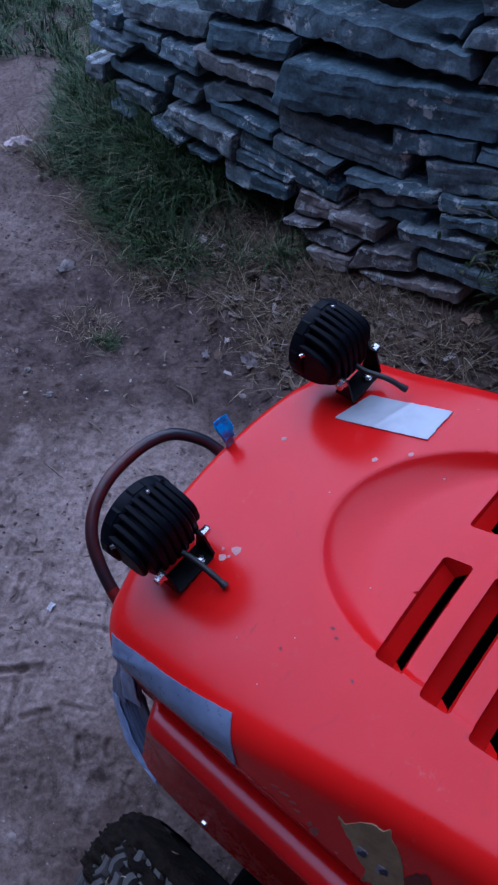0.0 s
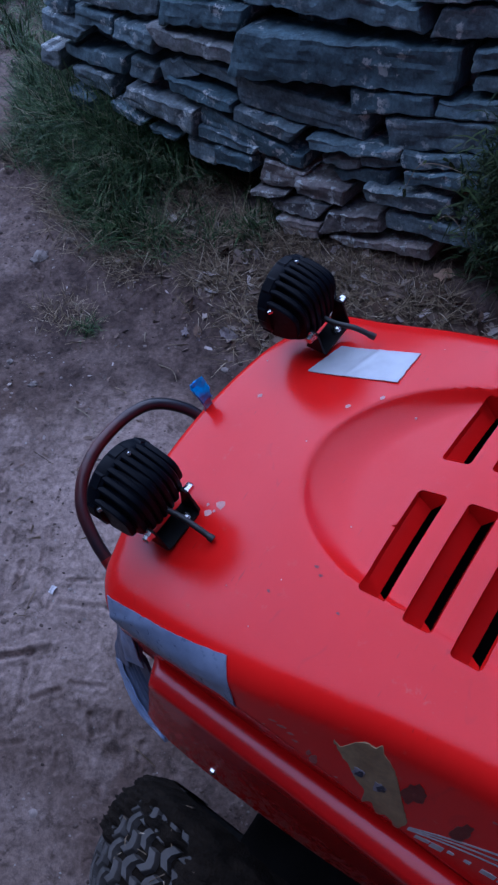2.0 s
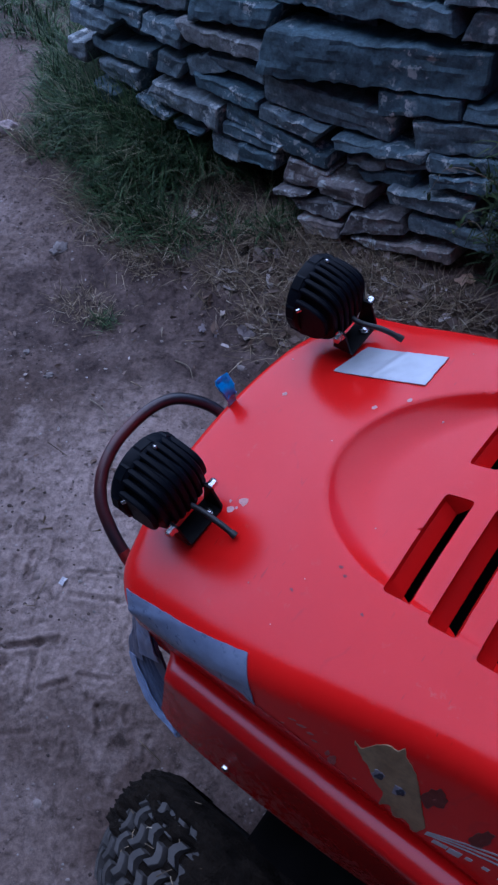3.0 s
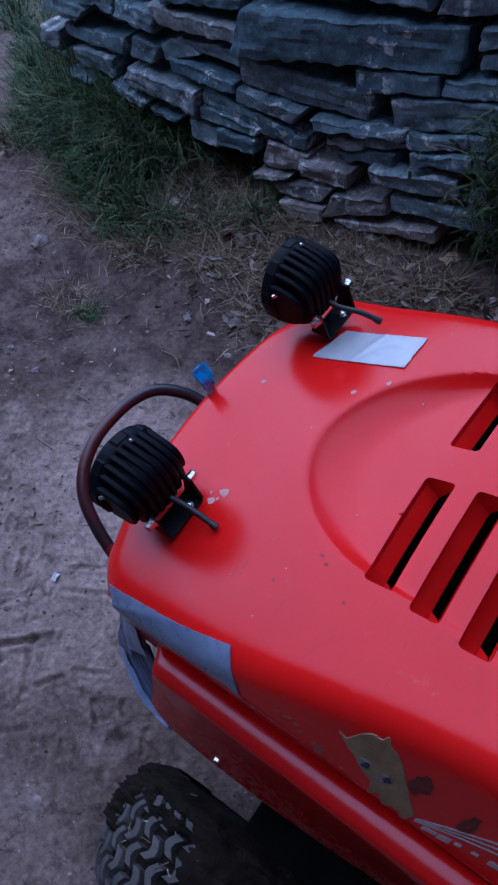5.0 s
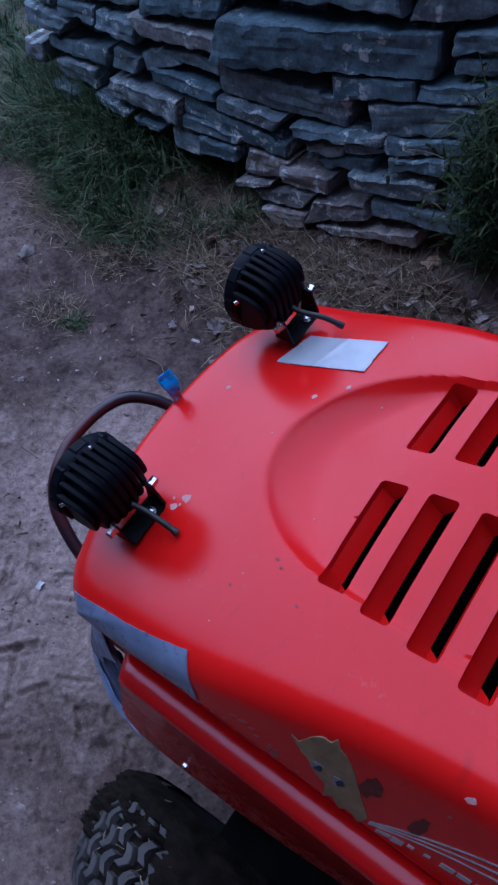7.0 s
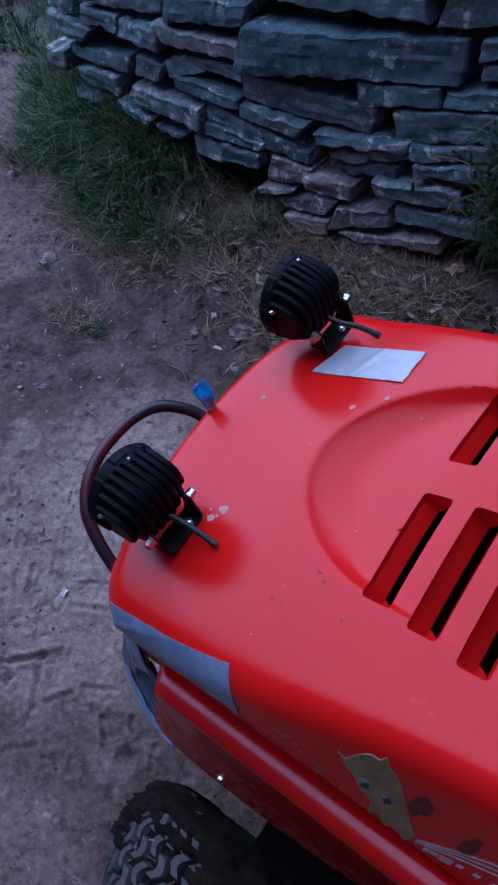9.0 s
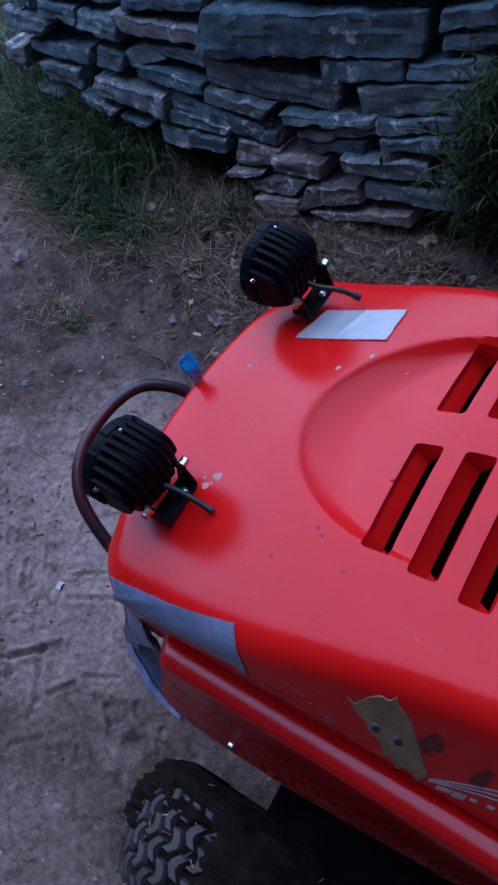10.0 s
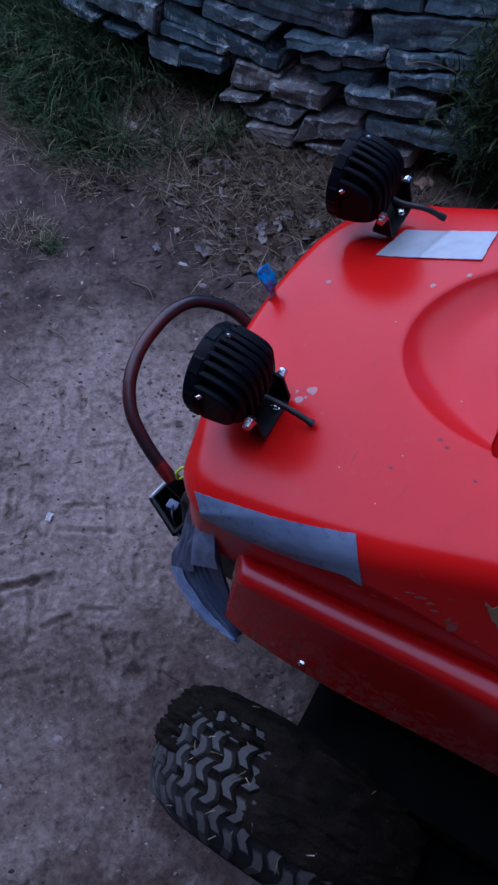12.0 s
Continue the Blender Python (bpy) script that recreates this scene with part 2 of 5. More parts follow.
PIPE = plain("rusty_painted_pipe", (0.014, 0.013, 0.019), (0.085, 0.010, 0.010), 9, 0.36, relief=0.3, depth=0.0008)
# black rubber lowered in colour so the gaps between tread blocks look shaded
RUBBER = plain("worn_rubber_with_gap_shade", (0.004, 0.004, 0.0045), (0.008, 0.008, 0.0085), 18, 0.85, relief=0.5, depth=0.001)
TREAD = plain("dusty_tread_rubber", (0.042, 0.038, 0.038), (0.082, 0.075, 0.073), 25, 0.75, relief=0.5, depth=0.001)
# mud colour taken down to include the shade the hood throws on the tyre
MUD = plain("shade_darkened_mud", (0.008, 0.0060, 0.0045), (0.022, 0.016, 0.012), 40, 0.95, relief=0.9, depth=0.006, spec=0.12)
# black steel, its colour lowered further to hold the shade under the body
DARK = plain("shade_black_steel", (0.003, 0.003, 0.003), (0.006, 0.0055, 0.0055), 15, 0.95, spec=0.03)
STICKER = plain("peeling_tan_sticker", (0.21, 0.13, 0.068), (0.36, 0.245, 0.135), 30, 0.5)
SPOTPALE = plain("faded_grey_print", (0.22, 0.20, 0.24), (0.36, 0.33, 0.38), 90, 0.5)
SPOTDARK = plain("dark_blue_print", (0.02, 0.022, 0.04), (0.05, 0.055, 0.085), 90, 0.5)
GLUE = plain("dirty_glue_residue", (0.12, 0.012, 0.009), (0.17, 0.035, 0.026), 120, 0.7)
SILVER = plain("silver_decal_foil", (0.40, 0.41, 0.44), (0.55, 0.56, 0.59), 40, 0.35, metal=0.4)
SPECK = plain("pale_dried_splash", (0.56, 0.28, 0.26), (0.66, 0.40, 0.38), 60, 0.8)
SCUFF = plain("scuffed_red_plastic", (0.30, 0.045, 0.04), (0.40, 0.10, 0.09), 300, 0.7)
BLUE = plain("blue_plastic", (0.025, 0.22, 0.62), (0.05, 0.34, 0.76), 40, 0.35)
YELLOW = plain("yellow_green_plastic", (0.62, 0.70, 0.06), (0.55, 0.66, 0.05), 40, 0.4)
PALE = plain("pale_stone", (0.20, 0.17, 0.16), (0.34, 0.30, 0.285), 60, 0.85, relief=0.6, depth=0.004)
CRUMB = islands("dirt_crumbs", [(0.0, (0.045, 0.032, 0.028)), (0.5, (0.115, 0.083, 0.072)), (0.85, (0.22, 0.175, 0.16)), (1.0, (0.36, 0.31, 0.29))], 0.9)
PEBBLE = islands("grey_pebbles", [(0.0, (0.14, 0.125, 0.12)), (0.6, (0.24, 0.22, 0.21)), (1.0, (0.40, 0.37, 0.36))], 0.85)
GRASS = islands("green_grass", [(0.0, (0.010, 0.026, 0.009)), (0.55, (0.050, 0.105, 0.034)), (0.80, (0.110, 0.180, 0.070)), (0.90, (0.20, 0.215, 0.12)), (1.0, (0.34, 0.29, 0.19))], 0.65)
STRAW = islands("dry_grass", [(0.0, (0.070, 0.050, 0.032)), (0.4, (0.185, 0.138, 0.090)), (0.7, (0.290, 0.225, 0.150)), (0.9, (0.44, 0.355, 0.245)), (1.0, (0.62, 0.54, 0.42))], 0.8)
LEAF = islands("dead_leaves", [(0.0, (0.035, 0.023, 0.017)), (0.45, (0.175, 0.115, 0.085)), (0.78, (0.26, 0.20, 0.17)), (0.92, (0.44, 0.37, 0.34)), (1.0, (0.60, 0.53, 0.51))], 0.8)
IVY = islands("dark_green_leaves", [(0.0, (0.010, 0.022, 0.007)), (0.7, (0.030, 0.056, 0.016)), (1.0, (0.075, 0.105, 0.035))], 0.6)
TWIG = plain("dry_twig", (0.20, 0.16, 0.11), (0.34, 0.29, 0.22), 50, 0.85)
CLEAR = plain("cloudy_clear_plastic", (0.26, 0.24, 0.42), (0.42, 0.38, 0.55), 50, 0.25)
EARTH = plain("dark_earth_fill", (0.018, 0.015, 0.013), (0.035, 0.028, 0.024), 12, 0.95, relief=0.8, depth=0.01, spec=0.1)


# ---- mesh helpers ----
def mesh(name, verts, faces, mat, smooth=True, sharp=40):
    me = bpy.data.meshes.new(name)
    me.from_pydata([tuple(v) for v in verts], [], [tuple(f) for f in faces])
    me.materials.append(mat)
    if smooth:
        me.shade_smooth()
        me.set_sharp_from_angle(angle=radians(sharp))
    me.update()
    return me


def part(name, me, parent, label="", m=None):
    ob = new(name, me)
    ob.parent = parent
    if m is not None:
        ob.matrix_basis = m
    return tagged(ob, label) if label else ob


def grid_faces(nu, nv, close_u=False, close_v=False):
    out = []
    for i in range(nu if close_u else nu - 1):
        for j in range(nv if close_v else nv - 1):
            a, b = i * nv + j, ((i + 1) % nu) * nv + j
            c, d = ((i + 1) % nu) * nv + (j + 1) % nv, i * nv + (j + 1) % nv
            out.append((a, b, c, d))
    return out


def tube(name, path, radius, mat, sides=12, caps=True, taper=None):
    """A round bar along smoothed points."""
    pts = smooth_line([Vector(p) for p in path], 8) if len(path) > 2 else [Vector(p) for p in path]
    v, up = [], Vector((0.12, 0.2, 1))
    for i, p in enumerate(pts):
        d = (pts[min(i + 1, len(pts) - 1)] - pts[max(i - 1, 0)]).normalized()
        x = d.cross(up)
        x = x.normalized() if x.length > 1e-4 else Vector((1, 0, 0))
        y = x.cross(d)
        r = radius * (taper(i / (len(pts) - 1)) if taper else 1)
        for k in range(sides):
            a = 2 * math.pi * k / sides
            v.append(p + x * (r * math.cos(a)) + y * (r * math.sin(a)))
    f = grid_faces(len(pts), sides, close_v=True)
    if caps:
        f += [tuple(range(sides))[::-1], tuple(range(len(v) - sides, len(v)))]
    return mesh(name, v, f, mat)


def smooth_line(p, n):
    q = [2 * p[0] - p[1], *p, 2 * p[-1] - p[-2]]
    out = []
    for i in range(len(p) - 1):
        a, b, c, d = q[i:i + 4]
        for k in range(n):
            t = k / n
            out.append(0.5 * (2 * b + (c - a) * t + (2 * a - 5 * b + 4 * c - d) * t * t + (3 * b - a - 3 * c + d) * t ** 3))
    return out + [p[-1]]


def lathe(name, profile, mat, sides=32, m=None, sharp=35):
    """Profile rows (along, radius) turned about the local x axis."""
    v = [Vector((x, r * math.cos(2 * math.pi * k / sides), r * math.sin(2 * math.pi * k / sides))) for x, r in profile for k in range(sides)]
    f = grid_faces(len(profile), sides, close_v=True)
    f += [tuple(range(sides))[::-1], tuple(range(len(v) - sides, len(v)))]
    if m is not None:
        v = [m @ p for p in v]
    return mesh(name, v, f, mat, sharp=sharp)


def ease(a, b, x):
    t = min(1.0, max(0.0, (x - a) / (b - a)))
    return t * t * (3 - 2 * t)


def fbm(x, y, z, f, octaves=4):
    return noise.fractal((x * f, y * f, z * f), 0.9, 2.0, octaves)


def thing(name, m, label, category, group=""):
    ob = new(name)
    ob.empty_display_size = 0.1
    ob.matrix_world = m
    return tagged(ob, label, category, group)


# ---- ground ----
WN, WA = Vector((0.5803, 0.8144, 0)), Vector((0.8144, -0.5803, 0))


def ground_z(x, y):
    d, u = 0.5803 * x + 0.8144 * y, 0.8144 * x - 0.5803 * y
    rise = 0.13 + 0.075 * ease(-1.0, -0.35, u)
    z = rise * ease(0.80, 1.36, d) * (1 - 0.5 * ease(-1.6, -2.6, u))
    z += 0.02 * fbm(x, y, 0.3, 1.7, 3) * ease(0.0, 0.5, abs(d - 0.3) + 0.2)
    near = 1 - ease(3.0, 7.0, math.hypot(x, y - 1))
    if near > 0:
        z += near * (0.006 * fbm(x, y, 0.0, 6, 4) + 0.0021 * fbm(x, y, 2.0, 44, 4))
    return z


def spread(lo, hi, step, far):
    mid = list(np.arange(lo, hi, step))
    out, s, x = [], step, hi
    while x < far:
        out.append(x)
        s *= 1.32
        x += s
    neg, s, x = [], step, lo - step
    while x > -far:
        neg.append(x)
        s *= 1.32
        x -= s
    return neg[::-1] + mid + out + [far]


def press(v, a, b, depth, width):
    """Press a groove from a to b into the ground, with a low rim beside it."""
    a, b = np.array(a), np.array(b)
    d = b - a
    lo, hi = np.minimum(a, b) - 0.04, np.maximum(a, b) + 0.04
    near = np.where((v[:, 0] > lo[0]) & (v[:, 0] < hi[0]) & (v[:, 1] > lo[1]) & (v[:, 1] < hi[1]))[0]
    p = v[near, :2] - a
    t = np.clip(p @ d / (d @ d), 0, 1)
    q = np.hypot(*(p - t[:, None] * d).T) / width
    v[near, 2] += depth * (0.45 * np.exp(-((q - 1.9) ** 2) * 1.5) - np.exp(-q ** 2))


def build_ground():
    xs, ys = spread(-0.95, 0.50, 0.0038, 400), spread(-0.05, 1.95, 0.0038, 400)
    v = np.array([(x, y, ground_z(x, y)) for x in xs for y in ys])
    r = random.Random(3)
    for _ in range(44):
        x, y = r.uniform(-0.50, 0.0), r.uniform(0.25, 0.80)
        turn = radians(r.choice((5, 95, 95)) + r.gauss(0, 8))
        ln = r.uniform(0.02, 0.10)
        press(v, (x, y), (x + ln * math.cos(turn), y + ln * math.sin(turn)), r.uniform(0.002, 0.0065), r.uniform(0.0034, 0.0058))
    for _ in range(320):
        x, y = r.uniform(-0.95, 0.4), r.uniform(0.1, 1.6)
        press(v, (x, y), (x + r.gauss(0, 0.012), y + r.gauss(0, 0.012)), r.uniform(-0.003, 0.003), r.uniform(0.007, 0.016))
    ob = new("ground", mesh("ground", v, grid_faces(len(xs), len(ys)), DIRT, sharp=180))
    tagged(ob, "trodden brown dirt track with grit and damp hollow", "dirt ground", kind="structure")


build_ground()


# ---- unseen walls added to block light from behind the walk and from the east ----
BLOCKER = plain("dark_light_blocker", (0.035, 0.030, 0.027), (0.065, 0.055, 0.046), 3, 0.9, relief=0.5, depth=0.01)


def build_light_block(name, x, y, turn, length, height):
    me = bpy.data.meshes.new(name)
    bm = bmesh.new()
    bmesh.ops.create_cube(bm, size=1)
    for w in bm.verts:
        w.co = Vector((w.co.x * length, w.co.y * 0.3, (w.co.z + 0.5) * height - 0.2))
    bmesh.ops.bevel(bm, geom=bm.edges[:], offset=0.02, segments=2, affect="EDGES")
    bm.to_mesh(me)
    bm.free()
    me.materials.append(BLOCKER)
    ob = new(name, me)
    ob.matrix_world = Matrix.Translation((x, y, 0)) @ Matrix.Rotation(radians(turn), 4, "Z")
    tagged(ob, "plain dark wall added out of view to block light", "wall", kind="structure")


# both are invented: they cut sky light on the hood's side and right
build_light_block("light_block_south", -0.50, -0.98, 149.6, 14, 4.2)
build_light_block("light_block_east", 1.80, -0.76, 59.6, 5.0, 5.0)


# ---- dry stone wall ----
def wall_point(u, z, out=0.0):
    d = 1.27 + 0.12 * max(0.0, u + 0.9) + 0.18 * (z - 0.3) - out
    return WA * u + WN * d + Vector((0, 0, z))


def build_wall():
    us = [-1.66 + 0.07 * i for i in range(48)]
    zs = [0.0, 0.2, 0.4, 0.6, 0.8, 0.92]
    v = [wall_point(u, z, -0.115 - 0.012 * fbm(u, z, 0, 5, 3)) for u in us for z in zs]
    k = len(v)
    v += [wall_point(u, z, -0.42) for u in us for z in zs]
    nz = len(zs)
    f = grid_faces(len(us), nz) + [q[::-1] for q in [tuple(i + k for i in g) for g in grid_faces(len(us), nz)]]
    for i in range(len(us) - 1):
        a, b = i * nz + nz - 1, (i + 1) * nz + nz - 1
        f.append((a, b, b + k, a + k))
    for i in range(nz - 1):
        f.append((i, i + 1, i + 1 + k, i + k))
        e = (len(us) - 1) * nz + i
        f.append((e + 1, e, e + k, e + 1 + k))
    ob = new("stone_wall", mesh("stone_wall", v, f, EARTH))
    return tagged(ob, "curving dry stone wall of flat grey slate slabs", "stone wall", kind="structure")


WALL = build_wall()
STONES = []
srand = random.Random(4)


def stone(u, z, w, h, tilt, left=0.0, right=0.0, taper=0.0, out=None, depth=0.2):
    """A rough slab lying in the wall: its face's middle, length, height, tilt, the slant of both ends and how much it thickens."""
    out = srand.uniform(-0.012, 0.012) if out is None else out
    h, seed = h * 1.0, srand.uniform(0, 90)
    lean, swing = srand.gauss(0.03, 0.08), srand.gauss(0, 0.03)
    nx, nz = max(7, min(44, int(w / 0.008))), max(4, min(10, int(h / 0.006)))
    lip = 0.5 - min(0.09, 0.0030 / h)
    prof = [(-0.5, -0.16), (-0.5, -0.05), (-0.5, -0.0045), (-lip, 0.0)]
    prof += [(-lip + 2 * lip * k / (nz - 1), 0.0) for k in range(1, nz - 1)]
    prof += [(lip, 0.0), (0.5, -0.0045), (0.5, -0.05), (0.5, -0.16)]
    c, s = math.cos(radians(tilt)), math.sin(radians(tilt))
    e0 = 0.5 - min(0.06, 0.004 / w)
    ends = [-0.5] + [-e0 + 2 * e0 * k / (nx - 1) for k in range(nx)] + [0.5]
    v = []
    for a in ends:
        for b, back in prof:
            hh = h * 0.5 + taper * a * 0.5
            x = a * w + (left * (0.5 - a) + right * (0.5 + a)) * b
            y = b * 2 * hh
            if abs(b) > 0.4:
                y += 0.0050 * fbm(a * w * 26, b + seed, seed, 1.0, 6) - math.copysign(0.010, b) * max(0.0, fbm(a * w * 17, seed, b, 1.0, 4) - 0.22)
            if abs(a) > 0.4:
                x += 0.0055 * fbm(b * h * 34, seed, a, 1.0, 3)
            # the face splits along the slab in thin steps
            strip = fbm(a * w * 5, b * h * 60, seed, 1.0, 3)
            step = 0.0030 * strip + 0.0036 * fbm(a * w * 32, b * h * 40, seed, 1.0, 6)
            dep = out + step * (1 if back > -0.1 else 0) + lean * b * h + swing * a * w - (0.004 if abs(a) == 0.5 else 0)
            dep += back if back > -0.1 else -depth + 0.1
            v.append(wall_point(u + c * x - s * y, z + s * x + c * y, dep))
    n = len(prof)
    f = [q[::-1] for q in grid_faces(len(ends), n)]
    f += [tuple(range(n)), tuple(range(len(v) - n, len(v)))[::-1]]
    mid = wall_point(u, z, out)
    brown = z < 0.30 and -0.92 < u < -0.48
    ob = part("stone", mesh("stone", [p - mid for p in v], f, BROWNSTONE if brown else SLATE, sharp=14), WALL, m=Matrix.Translation(mid))
    STONES.append((u, z, w, h))
    return ob


def build_stones():
    stone(-0.671, 0.709, 0.104, 0.028, 9.9, -0.054, 0.018, 0.015)
    stone(-0.550, 0.769, 0.129, 0.037, 11.7, -0.015, 0.002, 0.012)
    stone(-0.530, 0.729, 0.171, 0.031, 15.1, 0.011, -0.006, 0.004)
    stone(-0.830, 0.636, 0.495, 0.052, 7.8, 0.078, -0.008, -0.018)
    stone(-1.154, 0.583, 0.188, 0.038, 12.9, -0.017, 0.018, 0.012)
    stone(-1.364, 0.482, 0.287, 0.050, 10.0, -0.012, 0.036, 0.017)
    stone(-1.085, 0.534, 0.236, 0.048, 12.6, 0.010, 0.025, -0.006)
    stone(-1.434, 0.414, 0.139, 0.040, 5.3, 0.005, 0.007, 0.004)
    stone(-1.283, 0.427, 0.134, 0.044, 4.3, 0.007, 0.014, 0.010)
    stone(-1.096, 0.470, 0.245, 0.035, 7.0, -0.030, 0.005, 0.001)
    stone(-1.561, 0.354, 0.148, 0.043, 3.7, -0.000, 0.047, -0.006)
    stone(-1.584, 0.406, 0.097, 0.041, 0.6, 0.004, 0.009, 0.001)
    stone(-1.449, 0.316, 0.228, 0.034, 9.7, -0.006, 0.020, 0.017)
    stone(-1.612, 0.263, 0.077, 0.053, 5.7, 0.010, 0.020, 0.003)
    stone(-1.261, 0.354, 0.087, 0.048, 3.1, 0.010, 0.024, -0.002)
    stone(-1.157, 0.395, 0.095, 0.040, 25.1, -0.000, -0.044, 0.002)
    stone(-1.197, 0.292, 0.240, 0.051, 3.9, 0.022, 0.008, 0.022)
    stone(-1.067, 0.371, 0.204, 0.030, 5.3, -0.010, 0.001, -0.006)
    stone(-1.058, 0.425, 0.179, 0.026, 8.5, 0.010, -0.002, 0.018)
    stone(-0.734, 0.552, 0.480, 0.083, 11.5, 0.037, 0.007, -0.016)
    stone(-0.808, 0.432, 0.322, 0.063, 4.3, -0.003, 0.008, -0.003)
    stone(-0.606, 0.512, 0.172, 0.040, 15.0, -0.005, -0.001, -0.012)
    stone(-0.441, 0.552, 0.159, 0.035, 14.7, 0.002, -0.008, 0.012)
    stone(-0.431, 0.643, 0.102, 0.037, 15.8, 0.003, -0.007, 0.002)
    stone(-0.415, 0.606, 0.103, 0.029, 16.6, 0.004, -0.005, 0.002)
    stone(-0.496, 0.687, 0.142, 0.051, 16.8, 0.031, -0.008, 0.002)
    stone(-0.484, 0.487, 0.240, 0.060, 16.8, -0.010, -0.020, -0.005)
    stone(-0.882, 0.374, 0.162, 0.032, 3.9, -0.000, 0.023, 0.003)
    stone(-0.920, 0.326, 0.302, 0.040, 0.3, -0.001, -0.001, -0.007)
    stone(-0.662, 0.401, 0.210, 0.023, 12.6, -0.004, 0.004, -0.006)
    stone(-0.685, 0.359, 0.091, 0.023, 12.9, -0.001, 0.005, 0.006)
    stone(-0.593, 0.393, 0.093, 0.017, 14.7, -0.004, 0.001, -0.006)
    stone(-0.631, 0.345, 0.126, 0.029, 18.2, -0.013, 0.009, 0.009)
    stone(-0.821, 0.273, 0.105, 0.056, 9.2, 0.018, 0.027, -0.033)
    stone(-0.710, 0.285, 0.124, 0.038, 7.3, -0.011, 0.006, 0.008)
    stone(-0.838, 0.228, 0.091, 0.012, 16.2, 0.001, 0.008, 0.001)
    stone(-0.761, 0.220, 0.147, 0.030, 16.0, -0.019, 0.044, 0.010)
    stone(-0.742, 0.179, 0.108, 0.040, 16.8, -0.024, 0.006, -0.010)
    stone(-0.621, 0.243, 0.139, 0.048, 22.1, 0.040, -0.000, -0.018)
    stone(-0.431, 0.305, 0.242, 0.039, 12.3, 0.000, -0.009, 0.006)
    stone(-0.510, 0.346, 0.191, 0.039, 12.3, -0.006, -0.007, 0.005)
    stone(-0.537, 0.219, 0.224, 0.021, 15.9, -0.044, 0.001, 0.017)
    stone(-0.441, 0.418, 0.188, 0.030, 16.4, -0.002, -0.004, 0.002)
    stone(-0.457, 0.448, 0.192, 0.027, 15.9, -0.002, -0.004, -0.004)
    stone(-1.450, 0.262, 0.157, 0.042, 4.7, -0.007, 0.009, 0.019)
    stone(-1.481, 0.193, 0.073, 0.042, -10.9, -0.035, -0.010, 0.021)
    stone(-1.307, 0.234, 0.111, 0.019, -2.6, -0.012, 0.018, 0.005)
    stone(-1.180, 0.233, 0.091, 0.014, 5.6, -0.010, 0.010, 0.001)
    stone(-0.980, 0.298, 0.178, 0.026, 7.6, -0.000, 0.014, -0.007)
    stone(-0.952, 0.263, 0.112, 0.040, 8.1, -0.001, 0.006, -0.002)
    stone(-1.057, 0.235, 0.095, 0.042, 5.2, -0.011, 0.006, 0.006)


build_stones()


def fill_courses():
    """The courses above, beside and at the foot of the ones that stand out."""
    r = random.Random(11)

    def free(u, z, w, h):
        return all(abs(u - a) > (w + c) * 0.47 or abs(z - b) > (h + e) * 0.46 for a, b, c, e in STONES)

    z = 0.08
    while z < 0.93:
        h = r.uniform(0.035, 0.075)
        u = -1.68 + r.uniform(0, 0.1)
        while u < 1.5:
            w = r.uniform(0.12, 0.36)
            uu = u + w / 2
            lean = 8 + 7 * ease(-1.2, -0.4, uu)
            inside = -1.62 < uu < -0.36 and z < 0.80
            if not inside and not (uu < 0.15 and z < 0.17) and free(uu, z + h / 2, w, h):
                stone(uu, z + h / 2 + (0.12 if uu > -0.35 else 0.0), w * 0.96, h * 0.92, 0 if uu > 0.1 else lean * 0.5, r.uniform(-0.02, 0.02), r.uniform(-0.02, 0.02), r.uniform(-0.012, 0.012))
            u += w
        z += h


fill_courses()


def chinks():
    """Small packing stones set back in the joints."""
    r = random.Random(5)
    for _ in range(60):
        u, z = r.uniform(-1.55, -0.38), r.uniform(0.16, 0.74)
        w, h = r.uniform(0.04, 0.13), r.uniform(0.014, 0.035)
        stone(u, z, w, h, r.uniform(-5, 20), out=r.uniform(-0.100, -0.060), depth=0.1)


chinks()


# ---- lawn tractor ----
AHEAD = radians(149.6)
FWD = Vector((math.cos(AHEAD), math.sin(AHEAD), 0))
RIGHT = Vector((FWD.y, -FWD.x, 0)) * math.cos(radians(5.4)) + Vector((0, 0, math.sin(radians(5.4))))
UPW = FWD.cross(-RIGHT)
TM = Matrix(((FWD.x, -RIGHT.x, UPW.x, 0.584 * RIGHT.x), (FWD.y, -RIGHT.y, UPW.y, 0.584 * RIGHT.y), (FWD.z, -RIGHT.z, UPW.z, 0.584 * RIGHT.z), (0, 0, 0, 1)))
TRACTOR = thing("lawn_tractor", TM, "red ride-on lawn tractor with taped front, parked on dirt", "lawn tractor")

YC, HALF = 0.018, 0.234


def spline(x, table):
    """Smooth curve through (x, value) rows."""
    if x <= table[0][0]:
        return table[0][1] + (x - table[0][0]) * (table[1][1] - table[0][1]) / (table[1][0] - table[0][0])
    for i in range(len(table) - 1):
        (x0, y0), (x1, y1) = table[i], table[i + 1]
        if x <= x1 or i == len(table) - 2:
            pa, pb = table[max(i - 1, 0)], table[min(i + 2, len(table) - 1)]
            m0 = (y1 - pa[1]) / (x1 - pa[0]) if i > 0 else (y1 - y0) / (x1 - x0)
            m1 = (pb[1] - y0) / (pb[0] - x0) if i < len(table) - 2 else (y1 - y0) / (x1 - x0)
            h, t = x1 - x0, (x - x0) / (x1 - x0)
            return (2 * t ** 3 - 3 * t * t + 1) * y0 + (t ** 3 - 2 * t * t + t) * h * m0 + (3 * t * t - 2 * t ** 3) * y1 + (t ** 3 - t * t) * h * m1
    return table[-1][1]


